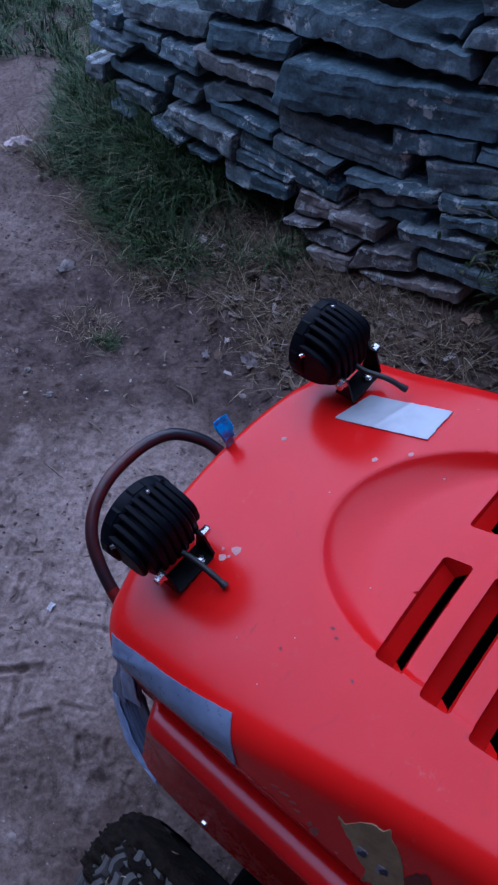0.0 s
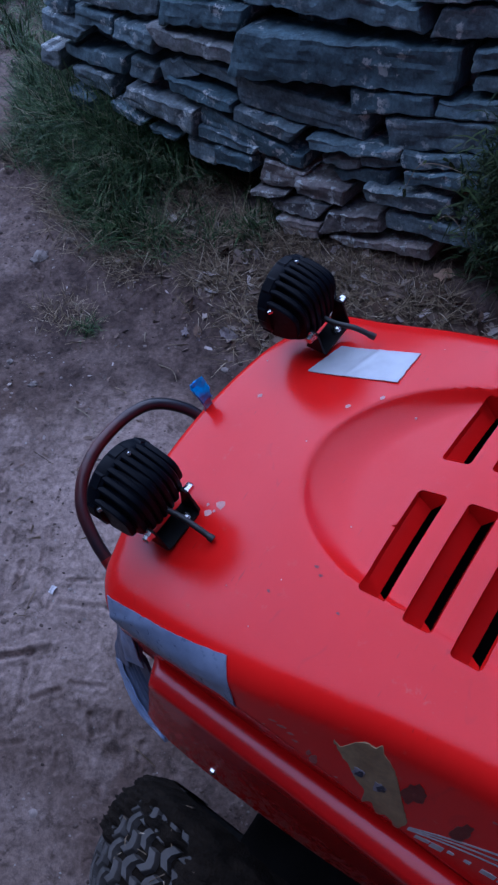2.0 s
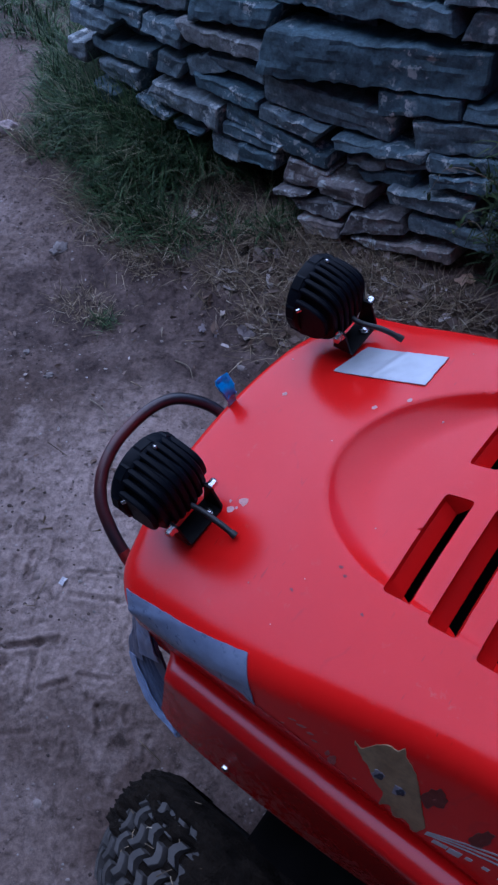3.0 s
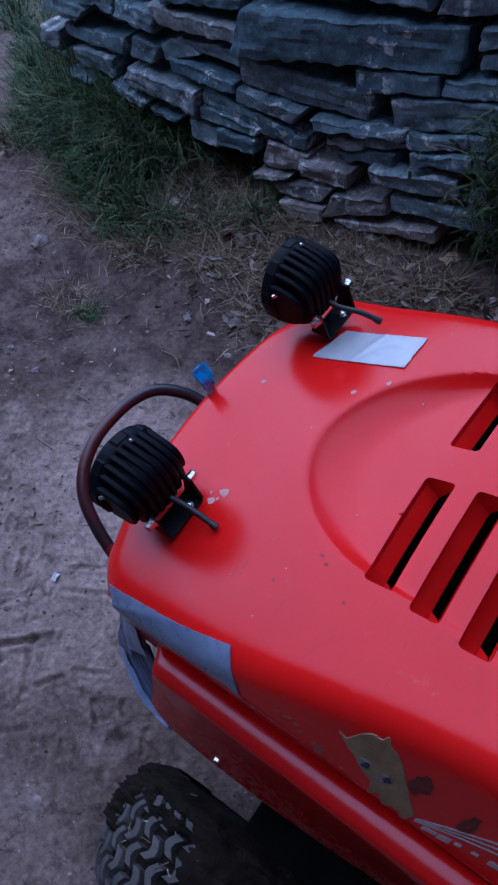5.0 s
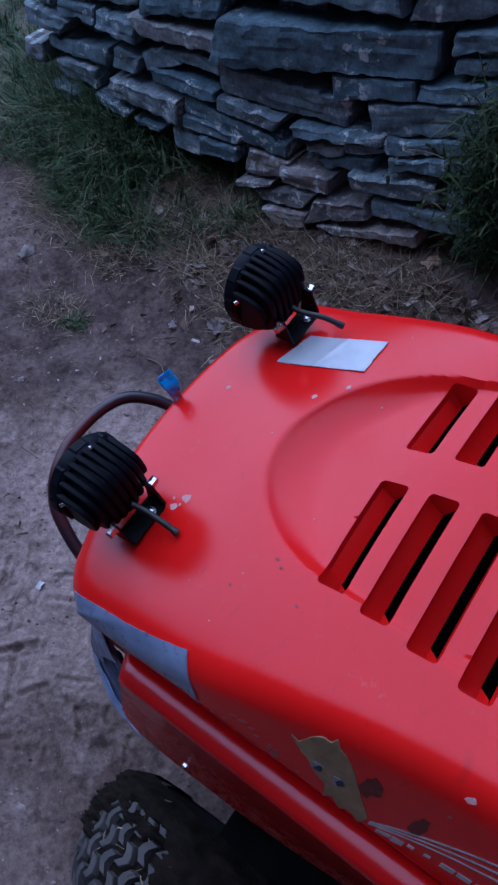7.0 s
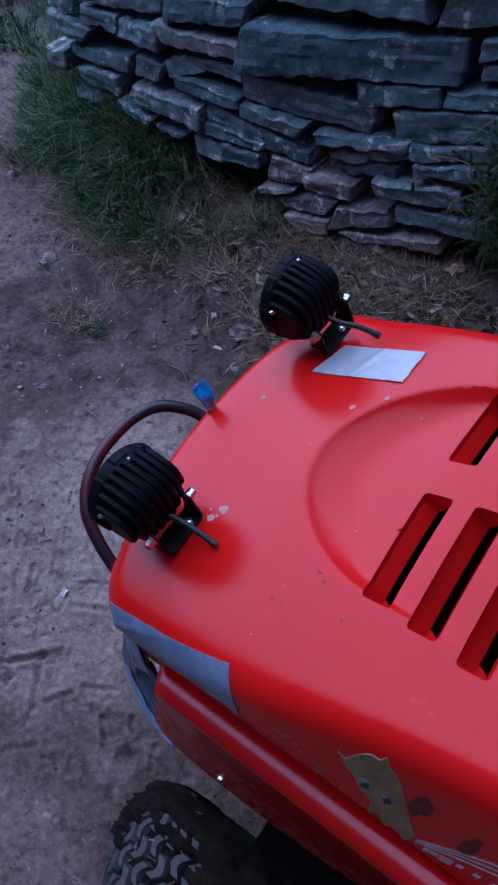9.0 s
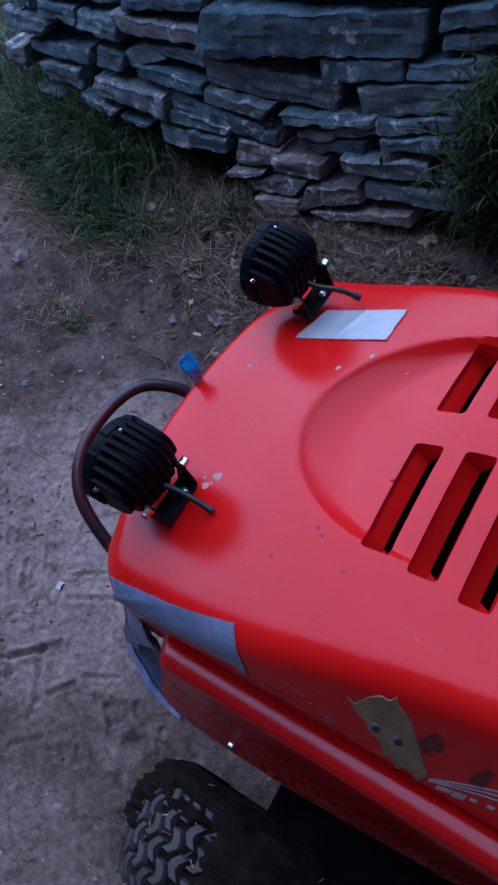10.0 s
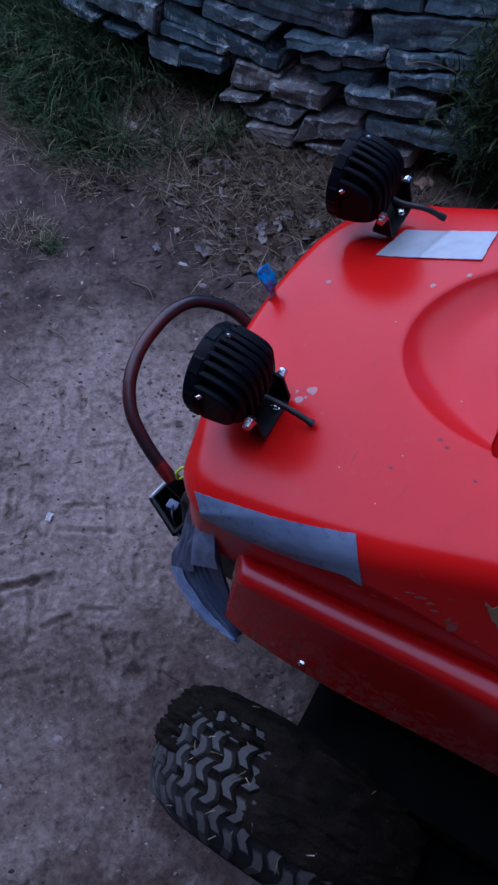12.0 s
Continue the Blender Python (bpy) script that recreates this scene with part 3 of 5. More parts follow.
TOP = [(-0.60, 0.845), (-0.35, 0.822), (-0.20, 0.803), (-0.11, 0.780), (-0.02, 0.746), (0.07, 0.703), (0.158, 0.657), (0.207, 0.635), (0.262, 0.611)]


def recess(x, y):
    """How deep the sunken field of the louvres lies below the hood, 0 to 1."""
    y = y + YC
    if x > -0.03:
        e = math.hypot((x + 0.03) / 0.132, y / 0.120)
        edge = (1 - e) * 0.125
    else:
        edge = 0.120 + 0.13 * (-0.03 - x) - abs(y)
    soft = 0.007 + 0.055 * ease(-0.05, 0.07, x)
    t = min(1.0, max(0.0, edge / soft))
    return 1 - (1 - t) ** 2


def edge_drop(x, d):
    """How far the hood's rounded shoulder lies below its top, d metres in from the side wall."""
    lean, r = 0.042 * ease(0.14, -0.22, x), 0.030
    bend = radians(90 - 22 * ease(0.14, 0.02, x))
    arc = r * math.sin(bend)
    if d >= lean + arc:
        return 0.0
    if d >= lean:
        return r - math.sqrt(max(0.0, r * r - (lean + arc - d) ** 2))
    return r - r * math.cos(bend) + (lean - d) * math.tan(bend)


def hood_point(x, e):
    """A point of the hood: x along, e from -1 (far side) to 1 (near side)."""
    y = e * HALF
    front = 0.262
    bow = 0.036 * (y / 0.24) ** 2 * ease(-0.25, 0.25, x)
    a, b = front - x, HALF - abs(y)
    R = 0.044
    if a < R and b < R:
        qx, qy = (R - a) / R, (R - b) / R
        px, py = qx * math.sqrt(1 - qy * qy / 2), qy * math.sqrt(1 - qx * qx / 2)
        x2, y2 = front - R + R * px, math.copysign(HALF - R + R * py, y)
        d = R * (1 - math.hypot(px, py))
    else:
        x2, y2, d = x, y, min(a, b)
    rr = 0.011 + 0.019 * ease(0.12, 0.03, b)
    drop = edge_drop(x, d) if b < a else rr - math.sqrt(max(0.0, rr * rr - max(0.0, rr - d) ** 2)) if d < rr else 0.0
    crown = 0.012 * (y2 / HALF) ** 2
    z = spline(x2, TOP) - crown - drop - (0.0040 + 0.0235 * ease(-0.095, 0.080, x2)) * recess(x2, y2)
    return Vector((x2 - bow, y2 + YC, z))


def hood_side(x, down, s=1):
    """A point of the hood's side wall, down metres below the rounded edge."""
    p = hood_point(x, s)
    return Vector((p.x, p.y + s * 0.02 * down, p.z - down))


SLOT, PITCH = 0.026, 0.0445


def build_hood():
    slots = []
    for k in range(8):
        x1 = -0.012 - PITCH * k
        slots.append((x1 - SLOT, x1, -0.0105, 0.1055 + 0.0075 * k))
        slots.append((x1 - SLOT, x1, -0.133 - 0.006 * k, -0.049))
    xs = set(np.round(np.arange(-0.60, -0.37, 0.02), 5)) | set(np.round(np.arange(-0.37, 0.232, 0.0075), 5)) | set(np.round(np.arange(-0.01, 0.11, 0.0025), 5))
    xs |= {0.262 - 0.030 * (1 - math.sin(math.pi / 2 * k / 10)) for k in range(11)}
    for a, b, _, _ in slots:
        xs = {x for x in xs if min(abs(x - a), abs(x - b)) > 0.002} | {a, b}
    ys = set(np.round(np.arange(-0.165, 0.166, 0.003), 5))
    for s in (-1, 1):
        ys |= {s * (HALF - 0.076 * (1 - math.sin(math.pi / 2 * k / 20))) for k in range(21)}
    for _, _, a, b in slots:
        ys = {y for y in ys if min(abs(y - a), abs(y - b)) > 0.0012} | {a, b}
    xs, ys = sorted(xs), sorted(ys)
    ny = len(ys)
    v = [hood_point(x, y / HALF) for x in xs for y in ys]
    f = []

    def hole(i, j):
        x, y = (xs[i] + xs[i + 1]) / 2, (ys[j] + ys[j + 1]) / 2
        return any(a < x < b and c < y < d for a, b, c, d in slots)

    for i in range(len(xs) - 1):
        for j in range(ny - 1):
            if not hole(i, j):
                f.append((i * ny + j, (i + 1) * ny + j, (i + 1) * ny + j + 1, i * ny + j + 1))
    # walls that hang below the rounded edge, along both sides and the front
    rim = [(i, 0) for i in range(len(xs))] + [(len(xs) - 1, j) for j in range(1, ny)] + [(i, ny - 1) for i in range(len(xs) - 2, -1, -1)]
    last = None
    for i, j in rim:
        s = -1 if j == 0 else 1 if j == ny - 1 else 0
        p = v[i * ny + j]
        col = [i * ny + j]
        foot = 0.50 + 0.10 * ease(0.16, -0.10, xs[i])
        for k in range(1, 9):
            t = k / 8
            z = p.z + (foot - p.z) * t
            out = 0.02 * (p.z - z) * (abs(s) if s else 0)
            q = Vector((p.x + (0.0 if s else -0.10 * (p.z - z)), p.y + s * out, z))
            v.append(q)
            col.append(len(v) - 1)
        if last:
            for a, b, c, d in zip(last, col, col[1:], last[1:]):
                f.append((a, d, c, b))
        last = col
    # louvres: a sloping floor, and an open gap behind it
    for a, b, c, d in slots:
        mid = a + (b - a) * 0.33
        quads = [[(b, d, 0), (a, d, 0), (a + 0.001, d - 0.003, 0.012), (mid, d - 0.005, 0.027), (b - 0.003, d - 0.003, 0.010)],
                 [(a, c, 0), (b, c, 0), (b - 0.003, c + 0.003, 0.010), (mid, c + 0.005, 0.027), (a + 0.001, c + 0.003, 0.012)]]
        for side in ([(b, 0, 0), (b - 0.003, 0.003, 0.010), (mid, 0.005, 0.027)], [(a, 0, 0), (a + 0.001, 0.003, 0.012)]):
            for (x0, i0, z0), (x1, i1, z1) in zip(side, side[1:]):
                for k in range(16):
                    near, far = k / 16, (k + 1) / 16
                    quads.append([(x, c + ins + (d - c - 2 * ins) * t, z) for x, ins, z, t in ((x0, i0, z0, near), (x0, i0, z0, far), (x1, i1, z1, far), (x1, i1, z1, near))])
        quads.append([(mid, d - 0.005, 0.027), (a + 0.001, d - 0.003, 0.012), (a + 0.001, d - 0.010, 0.020), (mid, d - 0.017, 0.027)])
        rc = 0.0042
        for cx, sx in ((a, 1), (b, -1)):
            for cy, sy in ((c, 1), (d, -1)):
                arc = [(cx + sx * rc * (1 - math.sin(g)), cy + sy * rc * (1 - math.cos(g)), 0.0) for g in (0.0, 0.39, 0.785, 1.18, math.pi / 2)]
                quads.append([(cx, cy, 0.0)] + arc)
                for (x0, y0, _), (x1, y1, _) in zip(arc, arc[1:]):
                    quads.append([(x0, y0, 0.0), (x1, y1, 0.0), (x1, y1, 0.009), (x0, y0, 0.009)])
        for q in quads:
            base = len(v)
            for x, y, dz in q:
                v.append(hood_point(x, y / HALF) - Vector((0, 0, dz)))
            f.append(tuple(range(base, base + len(q))))
    bm = bmesh.new()
    me = mesh("hood", v, f, RED, sharp=38)
    bm.from_mesh(me)
    bmesh.ops.remove_doubles(bm, verts=bm.verts, dist=0.00005)
    bmesh.ops.recalc_face_normals(bm, faces=bm.faces)
    bm.to_mesh(me)
    bm.free()
    me.shade_smooth()
    me.set_sharp_from_angle(angle=radians(38))
    return part("hood", me, TRACTOR, "faded red plastic hood with louvred sunken field")


build_hood()


def box_mesh(name, lo, hi, mat, bevel=0.004):
    bm = bmesh.new()
    bmesh.ops.create_cube(bm, size=1)
    for w in bm.verts:
        w.co = Vector([lo[i] + (w.co[i] + 0.5) * (hi[i] - lo[i]) for i in range(3)])
    bmesh.ops.bevel(bm, geom=bm.edges[:], offset=bevel, segments=2, profile=0.5, affect="EDGES")
    me = bpy.data.meshes.new(name)
    bm.to_mesh(me)
    bm.free()
    me.materials.append(mat)
    me.shade_smooth()
    me.set_sharp_from_angle(angle=radians(40))
    return me


# underbody blocks; their near-black colour stands for shade below the hood
part("chassis", box_mesh("chassis", (-0.62, -0.19, 0.14), (0.12, 0.235, 0.50), DARK, 0.02), TRACTOR, "black steel chassis and engine underside, coloured dark for shade")
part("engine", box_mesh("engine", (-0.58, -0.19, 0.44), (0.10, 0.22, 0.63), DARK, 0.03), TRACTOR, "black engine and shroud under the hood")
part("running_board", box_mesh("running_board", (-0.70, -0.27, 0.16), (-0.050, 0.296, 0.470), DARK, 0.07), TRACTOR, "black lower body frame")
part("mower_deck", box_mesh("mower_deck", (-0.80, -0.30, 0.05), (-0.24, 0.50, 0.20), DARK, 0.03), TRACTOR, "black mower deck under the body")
# block enlarged to close off lit ground where deep shade belongs
part("axle_beam", box_mesh("axle_beam", (-0.42, 0.10, 0.06), (-0.025, 0.372, 0.330), DARK, 0.02), TRACTOR, "black axle beam block widened to fill the shaded gap")
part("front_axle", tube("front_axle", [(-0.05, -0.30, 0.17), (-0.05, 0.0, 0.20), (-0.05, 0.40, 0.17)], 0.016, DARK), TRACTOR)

RIDGE = [(-0.60, 0.700), (-0.20, 0.650), (-0.08, 0.617), (0.02, 0.582), (0.10, 0.554), (0.15, 0.535)]
FOOT = [(-0.60, 0.45), (-0.194, 0.462), (-0.10, 0.468), (-0.012, 0.457), (0.096, 0.462), (0.15, 0.458)]
FLARE = [(-0.60, 0.275), (-0.194, 0.301), (-0.10, 0.308), (-0.012, 0.312), (0.096, 0.311), (0.15, 0.300)]


def build_side_panel(s):
    rows = []
    xs = list(np.linspace(-0.60, 0.13, 60)) + [0.137, 0.142, 0.145, 0.146]
    for x in xs:
        zr, zb, yb = spline(x, RIDGE), spline(x, FOOT), spline(x, FLARE)
        yi = 0.2625
        tip = 1 - ease(0.128, 0.1465, x)
        prof = [(yi - 0.010, zr + 0.0015), (yi - 0.006, zr + 0.0050), (yi - 0.001, zr + 0.0064), (yi + 0.007, zr + 0.0056), (yi + 0.0145, zr + 0.0040), (yi + 0.0175, zr + 0.0020), (yi + 0.0195, zr - 0.0020), (yi + 0.0208, zr - 0.0075), (yi + 0.0225, zr - 0.016)]
        for k in range(1, 9):
            t = k / 8
            prof.append((yi + 0.023 + (yb - yi - 0.023) * (t * 0.75 + 0.25 * t * t), zr - 0.016 + (zb - zr + 0.016) * t))
        prof += [(yb - 0.003, zb - 0.003), (yb - 0.014, zb)]
        cz = (zr + zb) / 2
        rows.append([Vector((x, s * ((y - 0.24) * (0.35 + 0.65 * tip) + 0.24), cz + (z - cz) * (0.90 + 0.10 * tip))) for y, z in prof])
    n = len(rows[0])
    v = [p for r in rows for p in r]
    f = grid_faces(len(rows), n) + [tuple(range(len(v) - n, len(v)))]
    if s < 0:
        v = [p + Vector((0, 2 * YC, 0)) for p in v]
    return part("side_panel", mesh("side_panel", v, f, MUDRED, sharp=50), TRACTOR, "scratched red lower side panel with mud splashes")


build_side_panel(1)
build_side_panel(-1)


# ---- work lamps on the hood ----
def build_lamp(y, name_label, wire):
    """A round LED work lamp seen from its finned back, on a U bracket."""
    mid = Vector((0.2225, y, 0.684))
    tilt = pose(mid.x, mid.y, mid.z, 0, 8, 0)
    R = 0.0458
    lamp = part("work_lamp", lathe("work_lamp", [(0.026, 0.030), (0.0275, R - 0.004), (0.0265, R - 0.001), (0.024, R), (0.0145, R), (0.0125, R - 0.0006), (0.0105, R - 0.002), (0.0095, R - 0.0075), (-0.010, R - 0.009), (-0.021, R - 0.012), (-0.0275, R - 0.018), (-0.030, R - 0.026), (-0.031, 0.004)], BLACK, 48), TRACTOR, name_label, tilt)
    # fins: thick upright plates side by side, squared off at the back
    half_t = 0.0033
    for i in range(-4, 5):
        yy = i * 0.0092
        rr = math.sqrt(max(0.0, (R - 0.0004) ** 2 - yy * yy))
        prof = []
        for k in range(33):
            a = math.pi * k / 32
            zz = rr * math.cos(a)
            back = 0.0480 * (1 - 0.45 * abs(yy / R) ** 3.5) * (max(0.0, 1 - (abs(zz) / max(rr, 1e-4)) ** 3.4)) ** 0.62
            prof.append((0.0135 - back, zz))
        m, v = len(prof), []
        for off, cut in ((-half_t, 0.0012), (-half_t * 0.6, 0.0), (half_t * 0.6, 0.0), (half_t, 0.0012)):
            for x, z in prof:
                away = Vector((x - 0.0135, z))
                away = away * (1 - cut / max(away.length, 0.004))
                v.append(Vector((0.0135 + away.x, yy + off, away.y)))
        f = [tuple(range(m))[::-1], tuple(range(3 * m, 4 * m))] + grid_faces(4, m) + [(r * m + m - 1, (r + 1) * m + m - 1, (r + 1) * m, r * m) for r in range(3)]
        part("fin", mesh("fin", v, f, BLACK, sharp=35), lamp)
    # low lugs round the front rim
    for a in range(0, 360, 45):
        c = Matrix.Rotation(radians(a + 12), 4, "X") @ Matrix.Translation((0.019, 0, R - 0.0004))
        part("rim_lug", mesh("rim_lug", [c @ Vector(p) for p in ((-0.006, -0.011, -0.002), (0.006, -0.011, -0.002), (0.006, 0.011, -0.002), (-0.006, 0.011, -0.002), (-0.0045, -0.007, 0.0012), (0.005, -0.007, 0.0012), (0.005, 0.007, 0.0012), (-0.0045, 0.007, 0.0012))],
             [(0, 1, 5, 4), (1, 2, 6, 5), (2, 3, 7, 6), (3, 0, 4, 7), (4, 5, 6, 7)], BLACK, False), lamp)
    part("lens", lathe("lens", [(0.0265, 0.036), (0.029, 0.034), (0.0295, 0.004)], CLEAR, 32), lamp, "clear lamp lens facing forward")
    for a in (70, 160, 250, 340):
        c = Vector((0.010, -(R - 0.0022) * math.cos(radians(a)), (R - 0.0022) * math.sin(radians(a))))
        part("screw", lathe("screw", [(-0.0065, 0.0008), (-0.006, 0.0021), (-0.004, 0.0025), (0.002, 0.0025)], CHROME, 10, Matrix.Translation(c) @ Matrix.Rotation(radians(a), 4, "X") @ Matrix.Rotation(-0.9, 4, "Z")), lamp, "small bright screw")
    # bracket: a folded strip, standing on the hood
    base = spline(0.190, TOP) - 0.003 - mid.z
    w = 0.0275
    loop = [(-w, -0.008), (-w, base + 0.006), (-w + 0.004, base), (w - 0.004, base), (w, base + 0.006), (w, -0.008)]
    v = []
    for k, (yy, zz) in enumerate(loop):
        wid = 0.0045 if k in (0, 5) else 0.012
        for xx in (-wid, wid):
            for t in (0.0, 0.0025):
                v.append(Vector((-0.036 + xx, yy - math.copysign(t, yy) if k in (0, 1, 4, 5) else yy, zz + (t if k in (2, 3) else 0))))
    f = []
    for k in range(len(loop) - 1):
        a, b = 4 * k, 4 * k + 4
        f += [(a, a + 2, b + 2, b), (a + 1, b + 1, b + 3, a + 3), (a, b, b + 1, a + 1), (a + 2, a + 3, b + 3, b + 2)]
    f += [(0, 1, 3, 2), (20, 22, 23, 21)]
    part("bracket", mesh("bracket", v, f, BLACKPL, sharp=30), lamp, "black steel U bracket")
    for s in (-1, 1):
        c = Vector((-0.036, s * w, -0.013))
        part("bolt", lathe("bolt", [(0.0, 0.0062), (0.0015, 0.0062), (0.0016, 0.0048), (0.0085, 0.0048), (0.0100, 0.0036), (0.0102, 0.001)], CHROME, 6 if s > 0 else 8, Matrix.Translation(c) @ Matrix.Rotation(s * math.pi / 2, 4, "Z"), 20), lamp, "bright zinc bolt and nut")
    b0 = Vector((-0.040, -0.012, base + 0.003))
    part("base_bolt", lathe("base_bolt", [(0.0, 0.0060), (0.002, 0.0060), (0.0021, 0.0045), (0.006, 0.0045), (0.0068, 0.001)], CHROME, 6, Matrix.Translation(b0) @ Matrix.Rotation(-math.pi / 2, 4, "Y"), 20), lamp, "bright zinc base bolt")
    part("cable", tube("cable", [Vector((-0.026, 0.0, -0.010)), *[Vector(p) for p in wire]], 0.0032, CABLE, 10, taper=lambda t: 1.0 if t < 0.9 else 1.25), lamp, "short black cut cable end")
    return lamp


build_lamp(0.145, "black round LED work lamp with cooling fins, bolted to hood", [(-0.045, -0.004, -0.018), (-0.068, -0.005, -0.024), (-0.085, -0.005, -0.030)])
build_lamp(-0.143, "black round LED work lamp with cooling fins beside taped patch", [(-0.045, 0.0, -0.014), (-0.070, -0.006, -0.016), (-0.092, -0.012, -0.026)])


# ---- tape, sticker, decals and marks on the hood ----
def patch(name, rows, mat, lift, label="", parent=TRACTOR, thick=0.0012):
    """A thin sheet laid over rows of points of the hood."""
    nu, nv = len(rows), len(rows[0])
    nor = []
    for i in range(nu):
        for j in range(nv):
            a, b = rows[min(i + 1, nu - 1)][j] - rows[max(i - 1, 0)][j], rows[i][min(j + 1, nv - 1)] - rows[i][max(j - 1, 0)]
            nor.append(a.cross(b).normalized())
    flip = -1 if sum(n.z + n.y for n in nor) < 0 else 1
    flat = [p for r in rows for p in r]
    top = [p + n * (flip * lift) for p, n in zip(flat, nor)]
    low = [p + n * (flip * (lift - thick)) for p, n in zip(flat, nor)]
    k = len(top)
    f = grid_faces(nu, nv) + [tuple(i + k for i in q)[::-1] for q in grid_faces(nu, nv)]
    edge = [i * nv for i in range(nu)] + [(nu - 1) * nv + j for j in range(1, nv)] + [i * nv + nv - 1 for i in range(nu - 2, -1, -1)] + [j for j in range(nv - 2, 0, -1)]
    f += [(a, b, b + k, a + k) for a, b in zip(edge, edge[1:] + edge[:1])]
    me = mesh(name, top + low, f, mat, sharp=60)
    bm = bmesh.new()
    bm.from_mesh(me)
    bmesh.ops.recalc_face_normals(bm, faces=bm.faces)
    bm.to_mesh(me)
    bm.free()
    return part(name, me, parent, label)


def around(x, s):
    """A point of the near side of the hood, s metres of arc from the top's edge line; below 0 is on the top."""
    r = 0.034 + 0.11 * max(0.0, 0.10 - max(x, -0.35))
    if s < 0:
        return hood_point(x, (HALF - r + s) / HALF)
    drop = r * (1 - math.cos(s / r)) if s < r * math.pi / 2 else r + s - r * math.pi / 2
    if drop >= edge_drop(x, 0.0):
        return hood_side(x, drop - edge_drop(x, 0.0))
    lo, hi = 0.0, 0.08
    for _ in range(24):
        mid = (lo + hi) / 2
        lo, hi = (mid, hi) if edge_drop(x, mid) > drop else (lo, mid)
    return hood_point(x, (HALF - lo) / HALF)


def quad_rows(a, b, c, d, nu, nv, f):
    """Rows over the quad a b c d (plan x, second coordinate), mapped by f."""
    rows = []
    for i in range(nu):
        t = i / (nu - 1)
        rows.append([])
        for j in range(nv):
            q = j / (nv - 1)
            x = (a[0] * (1 - t) + b[0] * t) * (1 - q) + (d[0] * (1 - t) + c[0] * t) * q
            y = (a[1] * (1 - t) + b[1] * t) * (1 - q) + (d[1] * (1 - t) + c[1] * t) * q
            rows[-1].append(f(x, y, t, q))
    return rows


def top_tape(x, y, t, q):
    x += 0.0018 * fbm(t * 6, q * 3, 1.5, 2, 3) * (1 if q in (0.0, 1.0) or t in (0.0, 1.0) else 0)
    p = hood_point(x, (y - YC) / HALF)
    ridge = 0.0012 * math.exp(-((t - 0.42 - 0.1 * q) / 0.03) ** 2) + 0.0006 * fbm(t * 5, q * 2, 0.2, 2, 3)
    return p + Vector((0, 0, ridge))


patch("duct_tape", quad_rows((0.181, -0.090), (0.076, -0.100), (0.082, -0.149), (0.176, -0.141), 40, 16, top_tape), TAPE, 0.0018, "patch of shiny grey duct tape on hood")


def side_tape(x, s, t, q):
    s += 0.012 * math.sin(math.pi * t) * q * (1 - t) - 0.006 * q * ease(0.55, 0.85, t) * ease(1.0, 0.9, t)
    s += 0.0008 * fbm(t * 9, q, 6.0, 2, 3) * (1 if q in (0.0, 1.0) else 0)
    p = around(x, s)
    wrinkle = 0.0016 * math.exp(-((s - 0.035 + 0.05 * (t - 0.1)) / 0.004) ** 2) * (1 - t) + 0.0004 * fbm(t * 7, q * 3, 3.1, 2, 3)
    return p + Vector((0, wrinkle, wrinkle))


patch("duct_tape", quad_rows((0.241, 0.019), (0.069, 0.008), (0.045, 0.066), (0.225, 0.046), 56, 18, side_tape), TAPESIDE, 0.0018, "long strip of darker, scuffed grey duct tape along hood edge")


def sticker_rows():
    rows = []
    for i in range(61):
        t = i / 60
        x = -0.054 - 0.086 * t
        hi = spline(t, [(0, 0.056), (0.09, 0.063), (0.18, 0.050), (0.28, 0.042), (0.38, 0.0435), (0.42, 0.037), (0.47, 0.048), (0.56, 0.058), (0.68, 0.075), (0.81, 0.098), (1.0, 0.130)])
        lo = spline(t, [(0, 0.058), (0.12, 0.073), (0.23, 0.083), (0.33, 0.096), (0.44, 0.106), (0.50, 0.113), (0.53, 0.136), (0.58, 0.124), (0.66, 0.130), (0.72, 0.144), (0.78, 0.134), (0.87, 0.137), (0.94, 0.150), (1.0, 0.133)])
        ragged = 0.0016 * fbm(t * 14, 0.5, 2.0, 2, 3)
        rows.append([around(x, hi + ragged + (lo + 0.0016 * fbm(t * 17, 3.5, 1.0, 2, 3) - hi) * j / 8) for j in range(9)])
    return rows


STK = patch("sticker", sticker_rows(), STICKER, 0.0009, "torn tan sticker peeling off hood side")


def side_spot(name, x, s0, rx, rs, mat, lift, parent, label="", seed=0):
    """A small ragged mark on the hood's near side."""
    rows = []
    for i in range(6):
        q = i / 5
        row = []
        for k in range(19):
            a = 2 * math.pi * (k % 18) / 18
            w = q * (1 + 0.45 * fbm(math.cos(a) * 1.7 + seed, math.sin(a) * 1.7, 0.4, 1.0, 4))
            row.append(around(x + w * rx * math.cos(a), s0 + w * rs * math.sin(a)))
        rows.append(row)
    return patch(name, rows, mat, lift, label, parent, 0.0003)


for x, s0 in ((-0.084, 0.088), (-0.105, 0.097)):
    side_spot("printed_spot", x, s0, 0.0050, 0.0068, SPOTPALE, 0.0014, STK, "faded printed spot on the sticker", x * 90)
    side_spot("spot_centre", x - 0.0022, s0 + 0.0005, 0.0036, 0.0046, SPOTDARK, 0.0019, STK, "dark centre of the printed spot", x * 50)
side_spot("glue_stain", -0.130, 0.086, 0.008, 0.015, GLUE, 0.0006, TRACTOR, "brown glue left where sticker tore away", 4)
